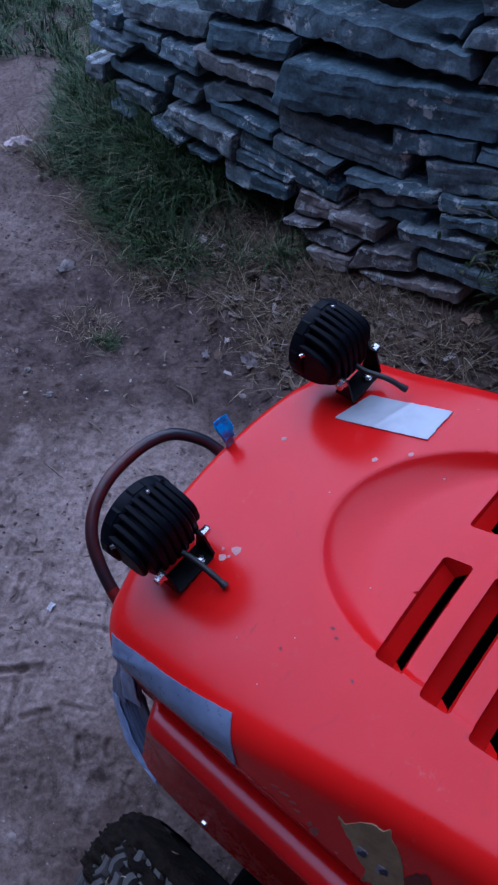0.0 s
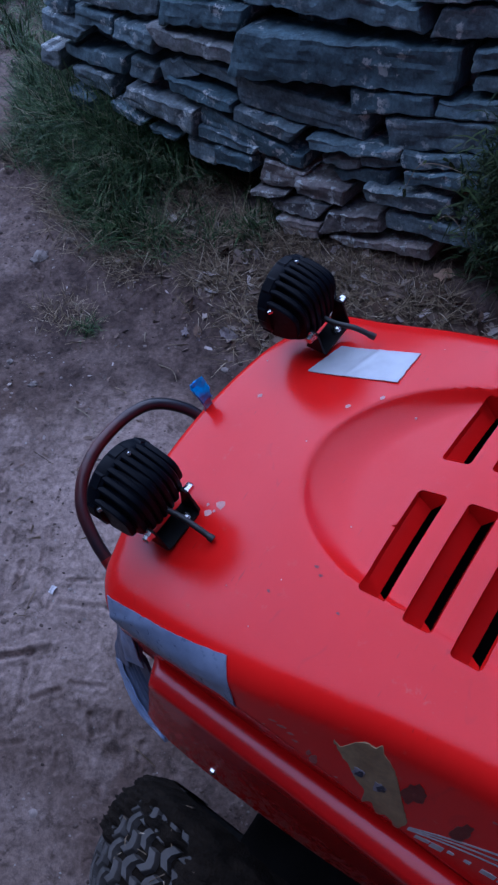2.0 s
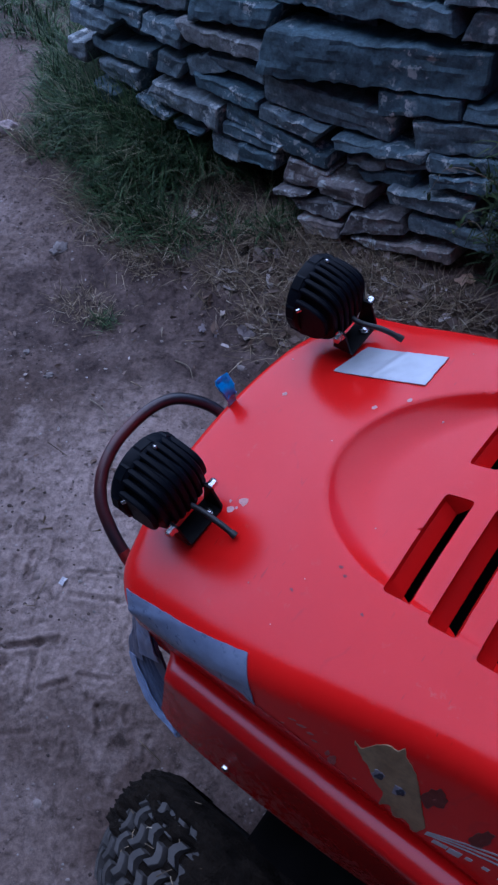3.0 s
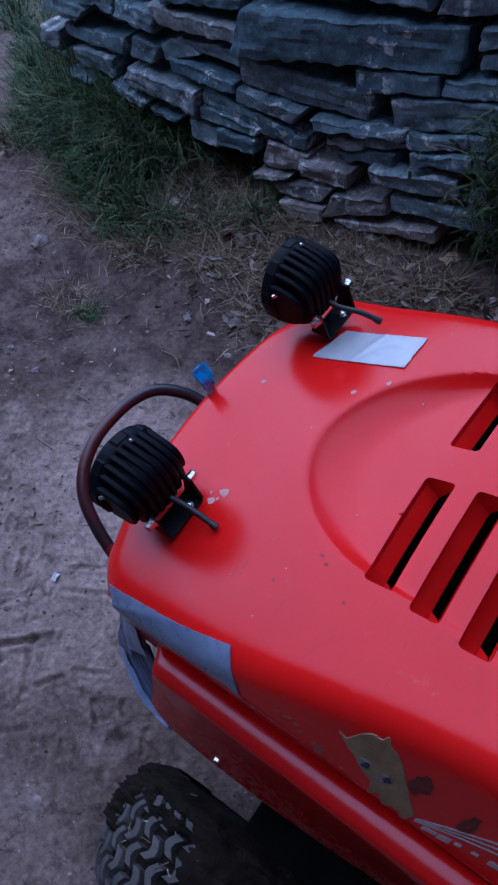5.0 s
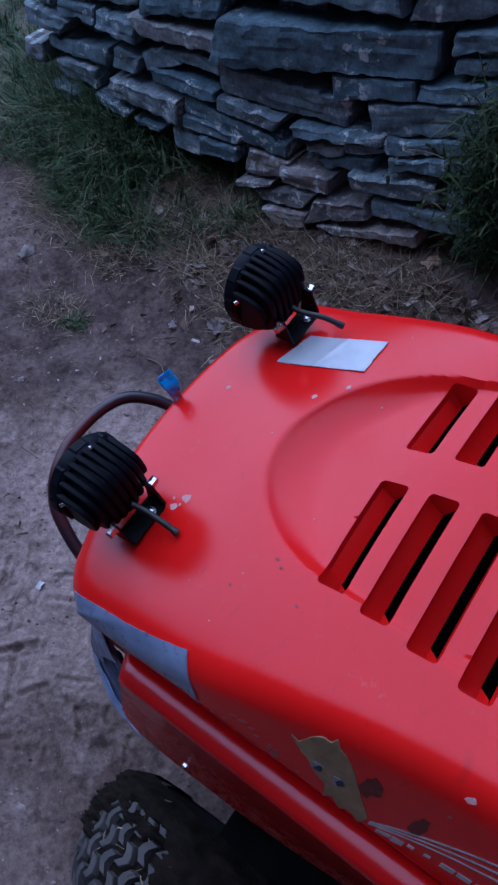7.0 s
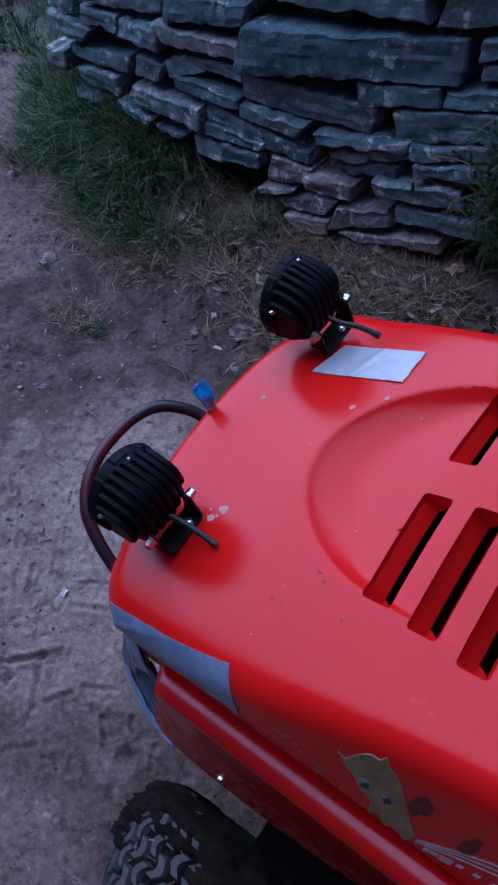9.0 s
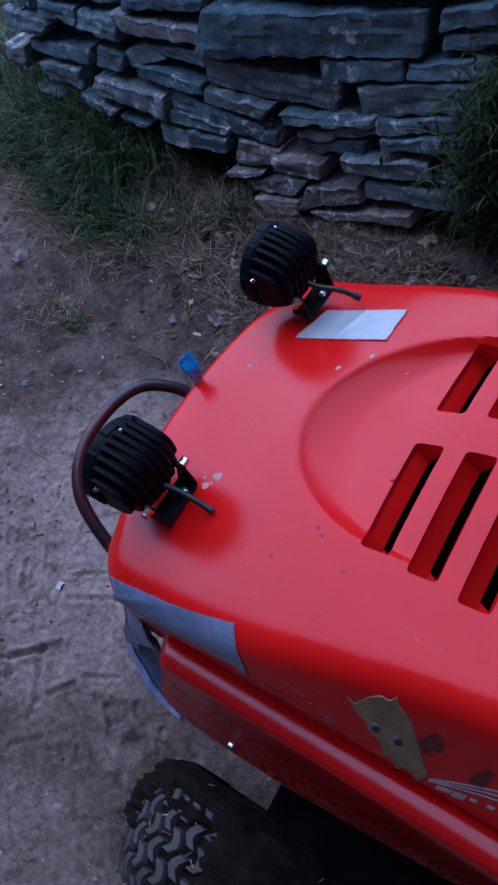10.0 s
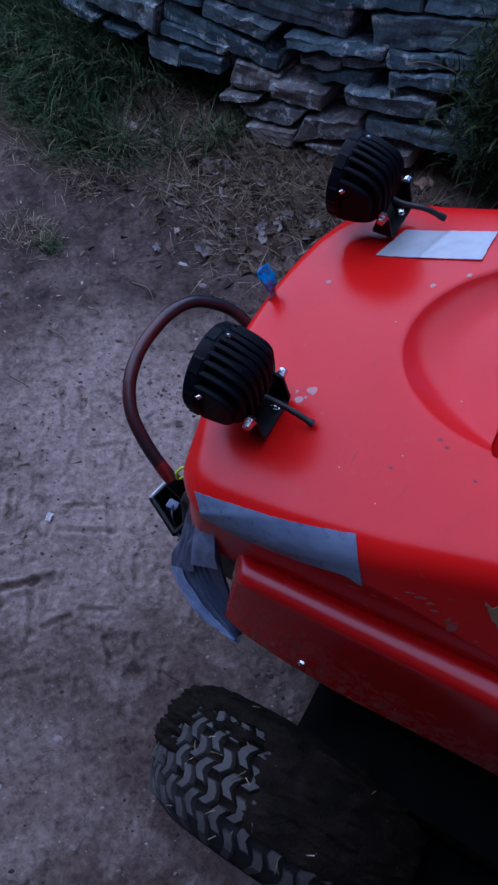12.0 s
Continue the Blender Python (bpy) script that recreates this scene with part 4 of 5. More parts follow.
side_spot("glue_stain", -0.174, 0.107, 0.007, 0.014, GLUE, 0.0006, TRACTOR, "brown glue left where sticker tore away", 9)
side_spot("scuff", -0.188, 0.033, 0.004, 0.004, SPECK, 0.0006, TRACTOR, "pale scuff mark", 12)
side_spot("scuff", -0.045, 0.097, 0.004, 0.008, SCUFF, 0.0006, TRACTOR, "pale scuff mark", 15)

for k in range(3):
    patch("stripe", [[around(-0.143 - 0.115 * i / 24, 0.134 + 0.0020 * k + (0.011 * k - 0.057) * i / 24 + w) for w in (0.0, 0.0021 - 0.0002 * k)] for i in range(25)], SILVER, 0.0007, "thin silver decal stripe", TRACTOR, 0.0004)
for k, (ln, wd) in enumerate([(0.012, 0.0050), (0.010, 0.0075), (0.005, 0.0040), (0.005, 0.0040), (0.011, 0.0060), (0.010, 0.0055), (0.010, 0.0060)]):
    x0 = -0.151 - 0.0130 * k
    patch("lettering_bar", [[around(x0 - ln * i / 4, 0.140 - 0.0014 * k - 0.11 * ln * i / 4 + w) for w in (0.0, wd)] for i in range(5)], SILVER, 0.0007, "plain silver bar of brand lettering", TRACTOR, 0.0004)


def specks():
    r = random.Random(8)
    spots = [(0.167, 0.116, 0.0045), (0.158, 0.103, 0.0052), (0.207, -0.037, 0.0030), (0.104, -0.054, 0.0034), (0.078, -0.075, 0.0032), (0.172, 0.108, 0.002), (0.161, 0.112, 0.002)]
    spots += [(r.uniform(0.01, 0.24), r.uniform(-0.17, 0.21), r.uniform(0.0007, 0.0012)) for _ in range(9)]
    for x, y, s in spots:
        ring = []
        for k in range(9):
            a, q = 2 * math.pi * k / 9, s * r.uniform(0.65, 1.2)
            ring.append(hood_point(x + q * math.cos(a), (y - YC + q * math.sin(a)) / HALF) + Vector((0, 0, 0.0006)))
        mid = hood_point(x, (y - YC) / HALF) + Vector((0, 0, 0.0014))
        part("splash_mark", mesh("splash_mark", ring + [mid], [(k, (k + 1) % 9, 9) for k in range(9)], SPECK), TRACTOR)


specks()


def scuffs():
    """Pale scrapes on the hood's side, between tape and sticker, and small dark nicks by the louvres."""
    for k, (x, s0, rx, rs) in enumerate([(0.004, 0.062, 0.0045, 0.0010), (-0.006, 0.066, 0.005, 0.0014), (-0.016, 0.072, 0.0035, 0.0016), (-0.023, 0.080, 0.003, 0.0012), (-0.038, 0.090, 0.0022, 0.004), (-0.118, 0.125, 0.002, 0.001), (-0.185, 0.070, 0.0016, 0.0014), (0.030, 0.085, 0.003, 0.0008), (0.052, 0.083, 0.006, 0.0008), (0.012, 0.072, 0.002, 0.0006), (-0.070, 0.110, 0.002, 0.0008)]):
        side_spot("scuff", x, s0, rx, rs, SCUFF, 0.0005, TRACTOR, "pale scuff mark", 21 + 3 * k)
    r = random.Random(5)
    for x, y in ((0.030, 0.121), (0.022, 0.127), (-0.008, 0.150), (0.060, 0.160)):
        ring, n = [], 8
        for k in range(n):
            a, q = 2 * math.pi * k / n, r.uniform(0.0008, 0.0018)
            ring.append(hood_point(x + 1.5 * q * math.cos(a), (y - YC + q * math.sin(a)) / HALF) + Vector((0, 0, 0.0005)))
        part("nick", mesh("nick", ring + [hood_point(x, (y - YC) / HALF) + Vector((0, 0, 0.0007))], [(k, (k + 1) % n, n) for k in range(n)], NICK), TRACTOR)


scuffs()


# ---- front of the tractor: bull bar, headlight, clip, cable tie ----
part("bull_bar", tube("bull_bar", [(0.20, 0.212, 0.412), (0.258, 0.198, 0.452), (0.288, 0.191, 0.470), (0.317, 0.180, 0.487), (0.345, 0.163, 0.504), (0.365, 0.136, 0.516), (0.376, 0.102, 0.523), (0.379, 0.068, 0.524), (0.376, 0.029, 0.522), (0.364, -0.004, 0.515), (0.340, -0.026, 0.501), (0.316, -0.036, 0.486), (0.290, -0.034, 0.470), (0.25, -0.026, 0.44)], 0.0082, PIPE, 14), TRACTOR, "bent rusty red and black tube bull bar")


part("painted_band", tube("painted_band", [(0.270, 0.1960, 0.4590), (0.279, 0.1937, 0.4645), (0.291, 0.1901, 0.4718)], 0.0085, PAINT, 14), TRACTOR, "bright red painted section of bull bar")
part("tape_wrap", tube("tape_wrap", [(0.222, 0.2072, 0.4265), (0.248, 0.2003, 0.4450), (0.270, 0.1960, 0.4590)], 0.0098, BLACKPL, 14, taper=lambda t: 1.0 + 0.10 * math.sin(9 * t)), TRACTOR, "black tape wound round the end of bull bar")


LEFT_EDGE = [(0.214, 0.236, 0.550), (0.219, 0.245, 0.475), (0.2215, 0.272, 0.386), (0.165, 0.303, 0.383), (0.104, 0.313, 0.400)]
RIGHT_EDGE = [(0.176, 0.244, 0.565), (0.168, 0.256, 0.518), (0.155, 0.266, 0.466), (0.1255, 0.285, 0.415), (0.107, 0.300, 0.388)]


def cover_point(t, q, lift=0.0, ribs=1.0):
    """A point of the ribbed cover that hangs round the corner: t down its length, q from the front edge to the side panel."""
    at = min(31.999, t * 32)
    i, w = int(at), at - int(at)
    a, b = (smooth_line([Vector(p) for p in e], 8) for e in (LEFT_EDGE, RIGHT_EDGE))
    left, right = a[i].lerp(a[i + 1], w), b[i].lerp(b[i + 1], w)
    out = Vector((0.52, 0.55, 0.65)).normalized()
    bulge = 0.006 * math.sin(math.pi * q) * ease(0.0, 0.3, t)
    rib = 0.0
    for k in range(4):
        rib -= 0.013 * math.exp(-((q - 0.40 - 0.10 * k - 0.24 * (t - 0.35) / 0.55) / 0.022) ** 2) * ease(0.28, 0.42, t) * ease(0.97, 0.86, t)
    return left.lerp(right, q) + out * (bulge + ribs * rib + lift + 0.0012 * fbm(t * 5, q * 4, 1.1, 1.6, 3))


def cover_rows(t0, t1, q0, q1, nt, nq, wave=0.0):
    rows = []
    for i in range(nt):
        t = t0 + (t1 - t0) * i / (nt - 1)
        rows.append([])
        for k in range(nq):
            g = k / (nq - 1)
            q = (q0(t) if callable(q0) else q0) * (1 - g) + (q1(t) if callable(q1) else q1) * g
            rows[-1].append(cover_point(t, q, (0.0035 if wave else 0.0) + wave * fbm(t * 9, q * 6, 2.0, 1.5, 3), 0.0 if wave else 1.0))
    return rows


def build_headlight():
    case = box_mesh("headlight", (0.118, 0.120, 0.330), (0.232, 0.240, 0.545), BLACKPL, 0.012)
    hl = part("headlight", case, TRACTOR, "broken black headlight bound up with grey tape")
    # the bezel that sticks out ahead of the case, open at the top
    ring = [Vector(p) for p in ((0.312, 0.193, 0.322), (0.302, 0.161, 0.334), (0.242, 0.172, 0.338), (0.252, 0.225, 0.343))]
    for p, q in zip(ring, ring[1:] + ring[:1]):
        part("bezel_edge", tube("bezel_edge", [p, p.lerp(q, 0.5) + Vector((0, 0, 0.001)), q], 0.0048, BLACKPL, 10), hl, "black bezel edge")
    low = [p + Vector((-0.012, -0.008, -0.075)) for p in ring]
    v, f = ring + low, [(k, (k + 1) % 4, 4 + (k + 1) % 4, 4 + k) for k in range(4)] + [(4, 5, 6, 7)]
    part("bezel_shell", mesh("bezel_shell", v, f, BLACKPL, False), hl)
    # silver strip along the black edge that imitates light glinting on it
    rim = [ring[0].lerp(ring[1], t) + Vector((0.001, 0.002, 0.0040)) for t in (0.02, 0.35, 0.7, 0.98)]
    part("glint_rim", tube("glint_rim", rim, 0.0030, SILVER, 8), hl, "silver strip standing for the glint on bezel rim")
    part("bulb_holder", box_mesh("bulb_holder", (0.272, 0.182, 0.300), (0.288, 0.196, 0.334), TAPEDARK, 0.002), hl, "grey plastic bulb holder")
    part("wire", tube("wire", [(0.282, 0.184, 0.325), (0.270, 0.205, 0.350), (0.256, 0.217, 0.337), (0.238, 0.232, 0.36)], 0.0016, CABLE, 6), hl, "thin black wire")
    patch("ribbed_cover", cover_rows(0.0, 1.0, 0.0, 1.0, 49, 97), COVER, 0.0015, "ribbed dark headlight cover hanging loose", hl, 0.004)
    # pale bands and a dark fold: light and shade set by tape colour
    patch("tape_band", cover_rows(0.49, 1.0, 0.0, lambda t: 0.30 + 0.22 * ease(0.5, 0.95, t), 40, 14, 0.0014), TAPEBLUE, 0.0012, "scuffed blue-grey tape along the cover's edge", hl)
    patch("tape_band", cover_rows(0.0, 0.44, lambda t: 0.40 + 0.30 * t, 0.99, 34, 14, 0.0012), TAPEBLUE, 0.0022, "strip of scuffed blue-grey tape over the ribs", hl)
    patch("tape_band", cover_rows(0.0, 0.50, 0.0, 0.55, 34, 16, 0.0016), TAPEDARK, 0.0008, "dark folded tape round the corner", hl)


build_headlight()


def build_clip():
    """A crumpled blue tag on a cloudy clear tail."""
    def sheet(x0, x1, wide, seed, lift):
        rows = []
        for i in range(13):
            t = i / 12
            w = wide(t)
            rows.append([Vector((x0 + (x1 - x0) * t + 0.0007 * fbm(q * 2, seed, t, 1.5, 2), w * q + 0.0008 * fbm(t * 3, seed, 1.0, 1.5, 2), lift(t) + 0.0035 * fbm(t * 3, q * 2, seed, 1.3, 3) + 0.0025 * q * q)) for q in (-1, -0.6, -0.2, 0.2, 0.6, 1)])
        return rows
    c = new("plastic_clip")
    c.parent, c.matrix_basis = TRACTOR, pose(0.266, -0.004, 0.632, 8, -48, -14) @ Matrix.Scale(1.12, 4)
    tagged(c, "crumpled blue plastic tag with cloudy clear tail")
    patch("tag_head", sheet(0.014, -0.010, lambda t: 0.0080 + 0.0014 * math.sin(5 * t), 2.0, lambda t: 0.001 + 0.004 * t * (1 - t)), BLUE, 0.0012, "blue crumpled plastic", c, 0.0022)
    patch("clip_tail", sheet(-0.006, -0.036, lambda t: 0.0050 + 0.0030 * math.sin(3 * t) - 0.004 * t, 5.0, lambda t: 0.000 - 0.011 * t), CLEAR, 0.0012, "cloudy clear plastic tail", c, 0.0012)


build_clip()
tie = part("cable_tie", tube("cable_tie", [(0.258, 0.186, 0.462), (0.262, 0.194, 0.468), (0.266, 0.191, 0.478)], 0.0020, YELLOW, 6), TRACTOR, "yellow-green cable tie end on bull bar")
part("tie_tail", tube("tie_tail", [(0.266, 0.191, 0.476), (0.262, 0.184, 0.482), (0.256, 0.180, 0.480)], 0.0024, YELLOW, 6, taper=lambda t: 1 - 0.5 * t), tie)
part("axle_nut", lathe("axle_nut", [(0.0, 0.0065), (0.003, 0.0065), (0.004, 0.0052), (0.008, 0.0052), (0.010, 0.003), (0.011, 0.001)], CHROME, 6, pose(0.031, 0.302, 0.476, 0, 0, 90) @ Matrix.Scale(0.85, 4), 20), TRACTOR, "bright nut under side panel")


# ---- front wheel ----
def build_wheel(y0, y1):
    mid, R, half = Vector((-0.045, (y0 + y1) / 2, 0.186)), 0.186, (y1 - y0) / 2
    wheel = part("front_wheel", lathe("front_wheel", [(-half * 0.5, 0.03), (-half * 0.55, 0.075), (-half * 0.62, 0.080), (half * 0.62, 0.080), (half * 0.55, 0.072), (half * 0.2, 0.05), (half * 0.2, 0.012)], DARK, 32), TRACTOR, "small front wheel with chunky turf tyre", Matrix.Translation(mid) @ Matrix.Rotation(math.pi / 2, 4, "Z"))
    Rc = R - 0.009

    def radius(a):
        return Rc - 0.020 * abs(a) ** 2.6 - 0.011 * max(0.0, a - 0.35) / 0.65 - 0.030 * max(0.0, abs(a) - 0.84) / 0.16

    prof = [(-half * 0.62, 0.082), (-half * 0.86, 0.105), (-half * 0.99, 0.130)] + [(half * a, radius(a)) for a in np.linspace(-1, 1, 21)] + [(half * 0.99, 0.130), (half * 0.86, 0.105), (half * 0.62, 0.082)]
    tyre = part("tyre", lathe("tyre", prof, RUBBER, 72), wheel, "worn black rubber turf tyre")
    v, f = [], []
    count = 27
    da = 2 * math.pi / count
    for c in range(-4, 5):
        bend = 1 if c % 2 == 0 else -1
        um, wide = (-0.0055 + 0.0188 * c) / half, 0.0146 / half
        for k in range(count):
            a0 = math.pi - radians(5.6) - (k + 0.5 * (c % 2)) * da
            base = len(v)
            bends = [(-1.0, 0.0), (-0.32, 0.17), (0.22, 0.20), (1.0, -0.03)]
            for t, side in bends:
                mid_a = a0 - bend * (side - 0.08) * da
                for e in (-1, 1):
                    for hgt in (0.0, 0.0092, 0.0105):
                        grow = 1.0 if hgt == 0.0 else 0.95 if hgt < 0.010 else 0.86
                        u = max(-0.985, min(0.985, um + t * wide * grow))
                        q = mid_a + e * da * 0.150 * (1.10 if hgt == 0.0 else 1.0 if hgt < 0.010 else 0.90)
                        r = radius(u) + hgt
                        v.append(Vector((half * u, r * math.cos(q), r * math.sin(q))))
            steps = len(bends)
            for i in range(steps - 1):
                p, q = base + 6 * i, base + 6 * i + 6
                for z in (0, 1):
                    f += [(p + z, q + z, q + z + 1, p + z + 1), (p + 3 + z, p + 4 + z, q + 4 + z, q + 3 + z)]
                f.append((p + 2, q + 2, q + 5, p + 5))
            e = base + 6 * steps - 6
            f += [(base, base + 1, base + 2, base + 5, base + 4, base + 3), (e, e + 3, e + 4, e + 5, e + 2, e + 1)]
    me = mesh("tread", v, f, TREAD, sharp=30)
    bm = bmesh.new()
    bm.from_mesh(me)
    bmesh.ops.recalc_face_normals(bm, faces=bm.faces)
    bm.to_mesh(me)
    bm.free()
    part("tread", me, wheel, "dusty zigzag tread blocks")
    return wheel, mid, R, half, radius


WHEEL, WMID, WR, WHALF, wrad = build_wheel(0.352, 0.523)


def build_mud():
    """Mud packed over the inner shoulder and the front of the tread."""
    na, nu = 110, 50
    v = []
    for i in range(na):
        ang = radians(20 + 205 * i / (na - 1))
        for j in range(nu):
            u = -1.02 + 1.55 * j / (nu - 1)
            rough = fbm(i * 0.12, j * 0.13, 5, 1, 4)
            turn = 180 - math.degrees(ang) + 9 * rough
            inner = ease(-0.38, -0.62, u + 0.25 * rough)
            front = ease(33, 25, turn) * ease(0.36, 0.05, u + 0.2 * rough)
            # film over top and rear, added to darken the tread shaded by the hood
            top = 0.80 * ease(62, 80, turn) * ease(0.80, 0.40, u + 0.3 * rough)
            full = max(inner * 0.9, front, top)
            lump = 0.010 * fbm(i * 0.10, j * 0.15, 7, 2.4, 5)
            h = -0.006 + 0.024 * full + lump * (0.15 + full)
            h = max(h, 0.0122 * ease(0.30, 0.62, full))
            r = wrad(max(-1, min(1, u))) + h
            v.append(Vector((WHALF * u, r * math.cos(ang) , r * math.sin(ang))))
    return part("mud", mesh("mud", v, grid_faces(na, nu), MUD, sharp=180), WHEEL, "dried mud caked on tyre, darkened for the hood's shade")


build_mud()


def straw_on_tyre():
    r = random.Random(44)
    v, f = [], []
    for _ in range(46):
        u, ang = r.uniform(-0.9, 0.9), radians(r.uniform(40, 150))
        rad = wrad(u) + 0.0105
        p = Vector((WHALF * u, rad * math.cos(ang), rad * math.sin(ang)))
        out = Vector((0, math.cos(ang), math.sin(ang)))
        along = (Vector((1, 0, 0)) * r.gauss(0, 1) + out.cross(Vector((1, 0, 0))) * r.gauss(0, 1)).normalized()
        side, ln, w = along.cross(out), r.uniform(0.006, 0.022), 0.0006
        k = len(v)
        v += [p - side * w, p + side * w, p + along * ln / 2 + side * w + out * 0.002, p + along * ln / 2 - side * w + out * 0.003, p + along * ln + side * w + out * 0.001, p + along * ln - side * w]
        f += [(k, k + 1, k + 2, k + 3), (k + 3, k + 2, k + 4, k + 5)]
    tagged(part("straw_bits", mesh("straw_bits", v, f, STRAW, False), WHEEL, "bits of straw stuck in tread"), kind="stuff")


straw_on_tyre()


# ---- loose things on the ground ----
def scatter_mesh(name, items, mat, label, category, smooth=True):
    v, f = [], []
    for vs, fs in items:
        k = len(v)
        v += vs
        f += [tuple(i + k for i in q) for q in fs]
    ob = new(name, mesh(name, v, f, mat, smooth, 60))
    return tagged(ob, label, category, kind="stuff")


def blade(x, y, z, length, width, lean, turn, curl):
    side = Vector((math.cos(turn), math.sin(turn), 0))
    ahead = Vector((-side.y, side.x, 0))
    pts, p, ang = [], Vector((x, y, z - 0.004)), lean
    for k in range(4):
        w = width * (1 - k / 3.3)
        pts += [p - side * w, p + side * w]
        p = p + (ahead * math.sin(ang) + Vector((0, 0, math.cos(ang)))) * (length / 3)
        ang += curl
    return pts, [(0, 1, 3, 2), (2, 3, 5, 4), (4, 5, 7, 6)]


def on_plan(u, d):
    p = WA * u + WN * d
    return p.x, p.y


def build_grass():
    r = random.Random(21)
    green, dry = [], []
    tufts = 0
    while tufts < 3350:
        beyond = tufts > 1600
        u, d = (r.uniform(-3.1, -1.66), r.uniform(0.98, 2.2)) if beyond else (r.uniform(-1.75, -0.78), r.uniform(0.78, 1.36))
        x, y = on_plan(u, d)
        n = fbm(x, y, 4.0, 3.0, 3)
        if beyond:
            keep = ease(1.15 + 0.2 * n, 1.25 + 0.2 * n, d) * (0.8 + n)
        else:
            inner = 1.02 + 0.08 * ease(-1.25, -1.5, u) + 0.15 * ease(-1.55, -1.78, u) + 0.06 * ease(-1.25, -1.0, u) + 0.10 * n
            keep = ease(inner - 0.06, inner + 0.10, d) * ease(-0.86, -1.20, u - 0.18 * n) * (0.55 + 0.9 * n)
        if r.random() > keep:
            continue
        tufts += 1
        comb, tall = r.uniform(0, 6.3), r.uniform(0.45, 1.5) * (1 + 0.7 * ease(1.08, 1.26, d) * ease(-0.95, -1.2, u) * ease(-1.72, -1.5, u))
        for _ in range(11 if beyond else 13):
            a, q = r.uniform(0, 6.3), abs(r.gauss(0, 0.016))
            bx, by = x + q * math.cos(a), y + q * math.sin(a)
            green.append(blade(bx, by, ground_z(bx, by), tall * r.uniform(0.03, 0.10), r.uniform(0.0011, 0.0032), r.uniform(0.1, 1.1), r.gauss(comb, 0.9), r.uniform(0.1, 0.65)))
    for _ in range(90000):
        if len(dry) > 9500:
            break
        u, d = r.uniform(-1.75, 0.1), r.uniform(0.70, 1.30)
        x, y = on_plan(u, d)
        n = fbm(x, y, 9.0, 3.5, 3)
        gaps = ease(-0.16, 0.10, fbm(x, y, 2.0, 11.0, 3))
        keep = (0.25 + 0.75 * gaps) * ease(1.00 + 0.15 * n, 1.17 + 0.1 * n, d) * (0.40 + 0.75 * ease(-1.3, -1.0, u)) * ease(0.05, -0.6, u + 0.2 * n)
        fringe = 0.8 * math.exp(-((d - (1.03 + 0.10 * n)) / 0.035) ** 2) * ease(-0.9, -1.1, u)
        keep = max(keep, fringe)
        patchy = math.exp(-((x + 0.435) ** 2 / 0.0036 + (y - 1.305) ** 2 / 0.0022)) * 1.3
        if r.random() > max(keep, patchy):
            continue
        z = ground_z(x, y)
        dry.append(blade(x, y, z, r.uniform(0.03, 0.10) * (0.45 if patchy > keep else 1.0), r.uniform(0.0007, 0.0019), r.uniform(0.7, 1.5), r.uniform(0, 6.3), r.uniform(-0.2, 0.35)))
    for _ in range(110):
        x, y = -0.374 + r.gauss(0, 0.016), 1.262 + r.gauss(0, 0.012)
        green.append(blade(x, y, ground_z(x, y), r.uniform(0.02, 0.05), r.uniform(0.0010, 0.0020), r.uniform(0.4, 1.2), r.uniform(0, 6.3), r.uniform(0.1, 0.4)))
    scatter_mesh("grass", green, GRASS, "dark green grass growing along wall foot", "grass")
    scatter_mesh("dry_grass", dry, STRAW, "flattened straw-coloured dry grass", "dry grass")


build_grass()


def leaf(x, y, z, size, r, flat=0.35):
    turn = Matrix.Rotation(r.uniform(0, 6.3), 3, "Z") @ Matrix.Rotation(r.gauss(0, flat), 3, "X") @ Matrix.Rotation(r.gauss(0, flat), 3, "Y")
    n, fold = 9, r.uniform(-0.35, 0.35)
    pts = [Vector((0, 0, 0.0))]
    for k in range(n):
        a = 2 * math.pi * k / n
        rad = size * (0.55 + 0.45 * abs(math.cos(a))) * r.uniform(0.7, 1.15)
        px, py = rad * math.cos(a), 0.62 * rad * math.sin(a)
        pts.append(Vector((px, py, abs(py) * fold + r.uniform(-0.1, 0.1) * size)))
    return [turn @ p + Vector((x, y, z + size * 0.14)) for p in pts], [(0, 1 + k, 1 + (k + 1) % n) for k in range(n)]


def pebble(x, y, z, size, r):
    v, f = [], []
    ph = r.uniform(0, 50)
    rows, cols = 4, 7
    for i in range(rows):
        b = -0.35 + 1.85 * i / (rows - 1)
        for k in range(cols):
            a = 2 * math.pi * k / cols
            q = size * math.cos(b) * (1 + 0.35 * noise.noise((math.cos(a) + ph, math.sin(a), b)))
            v.append(Vector((x + q * math.cos(a), y + 0.8 * q * math.sin(a), z + 0.42 * size * math.sin(b) - 0.2 * size)))
    f = grid_faces(rows, cols, close_v=True) + [tuple(range((rows - 1) * cols, rows * cols))]
    return v, f


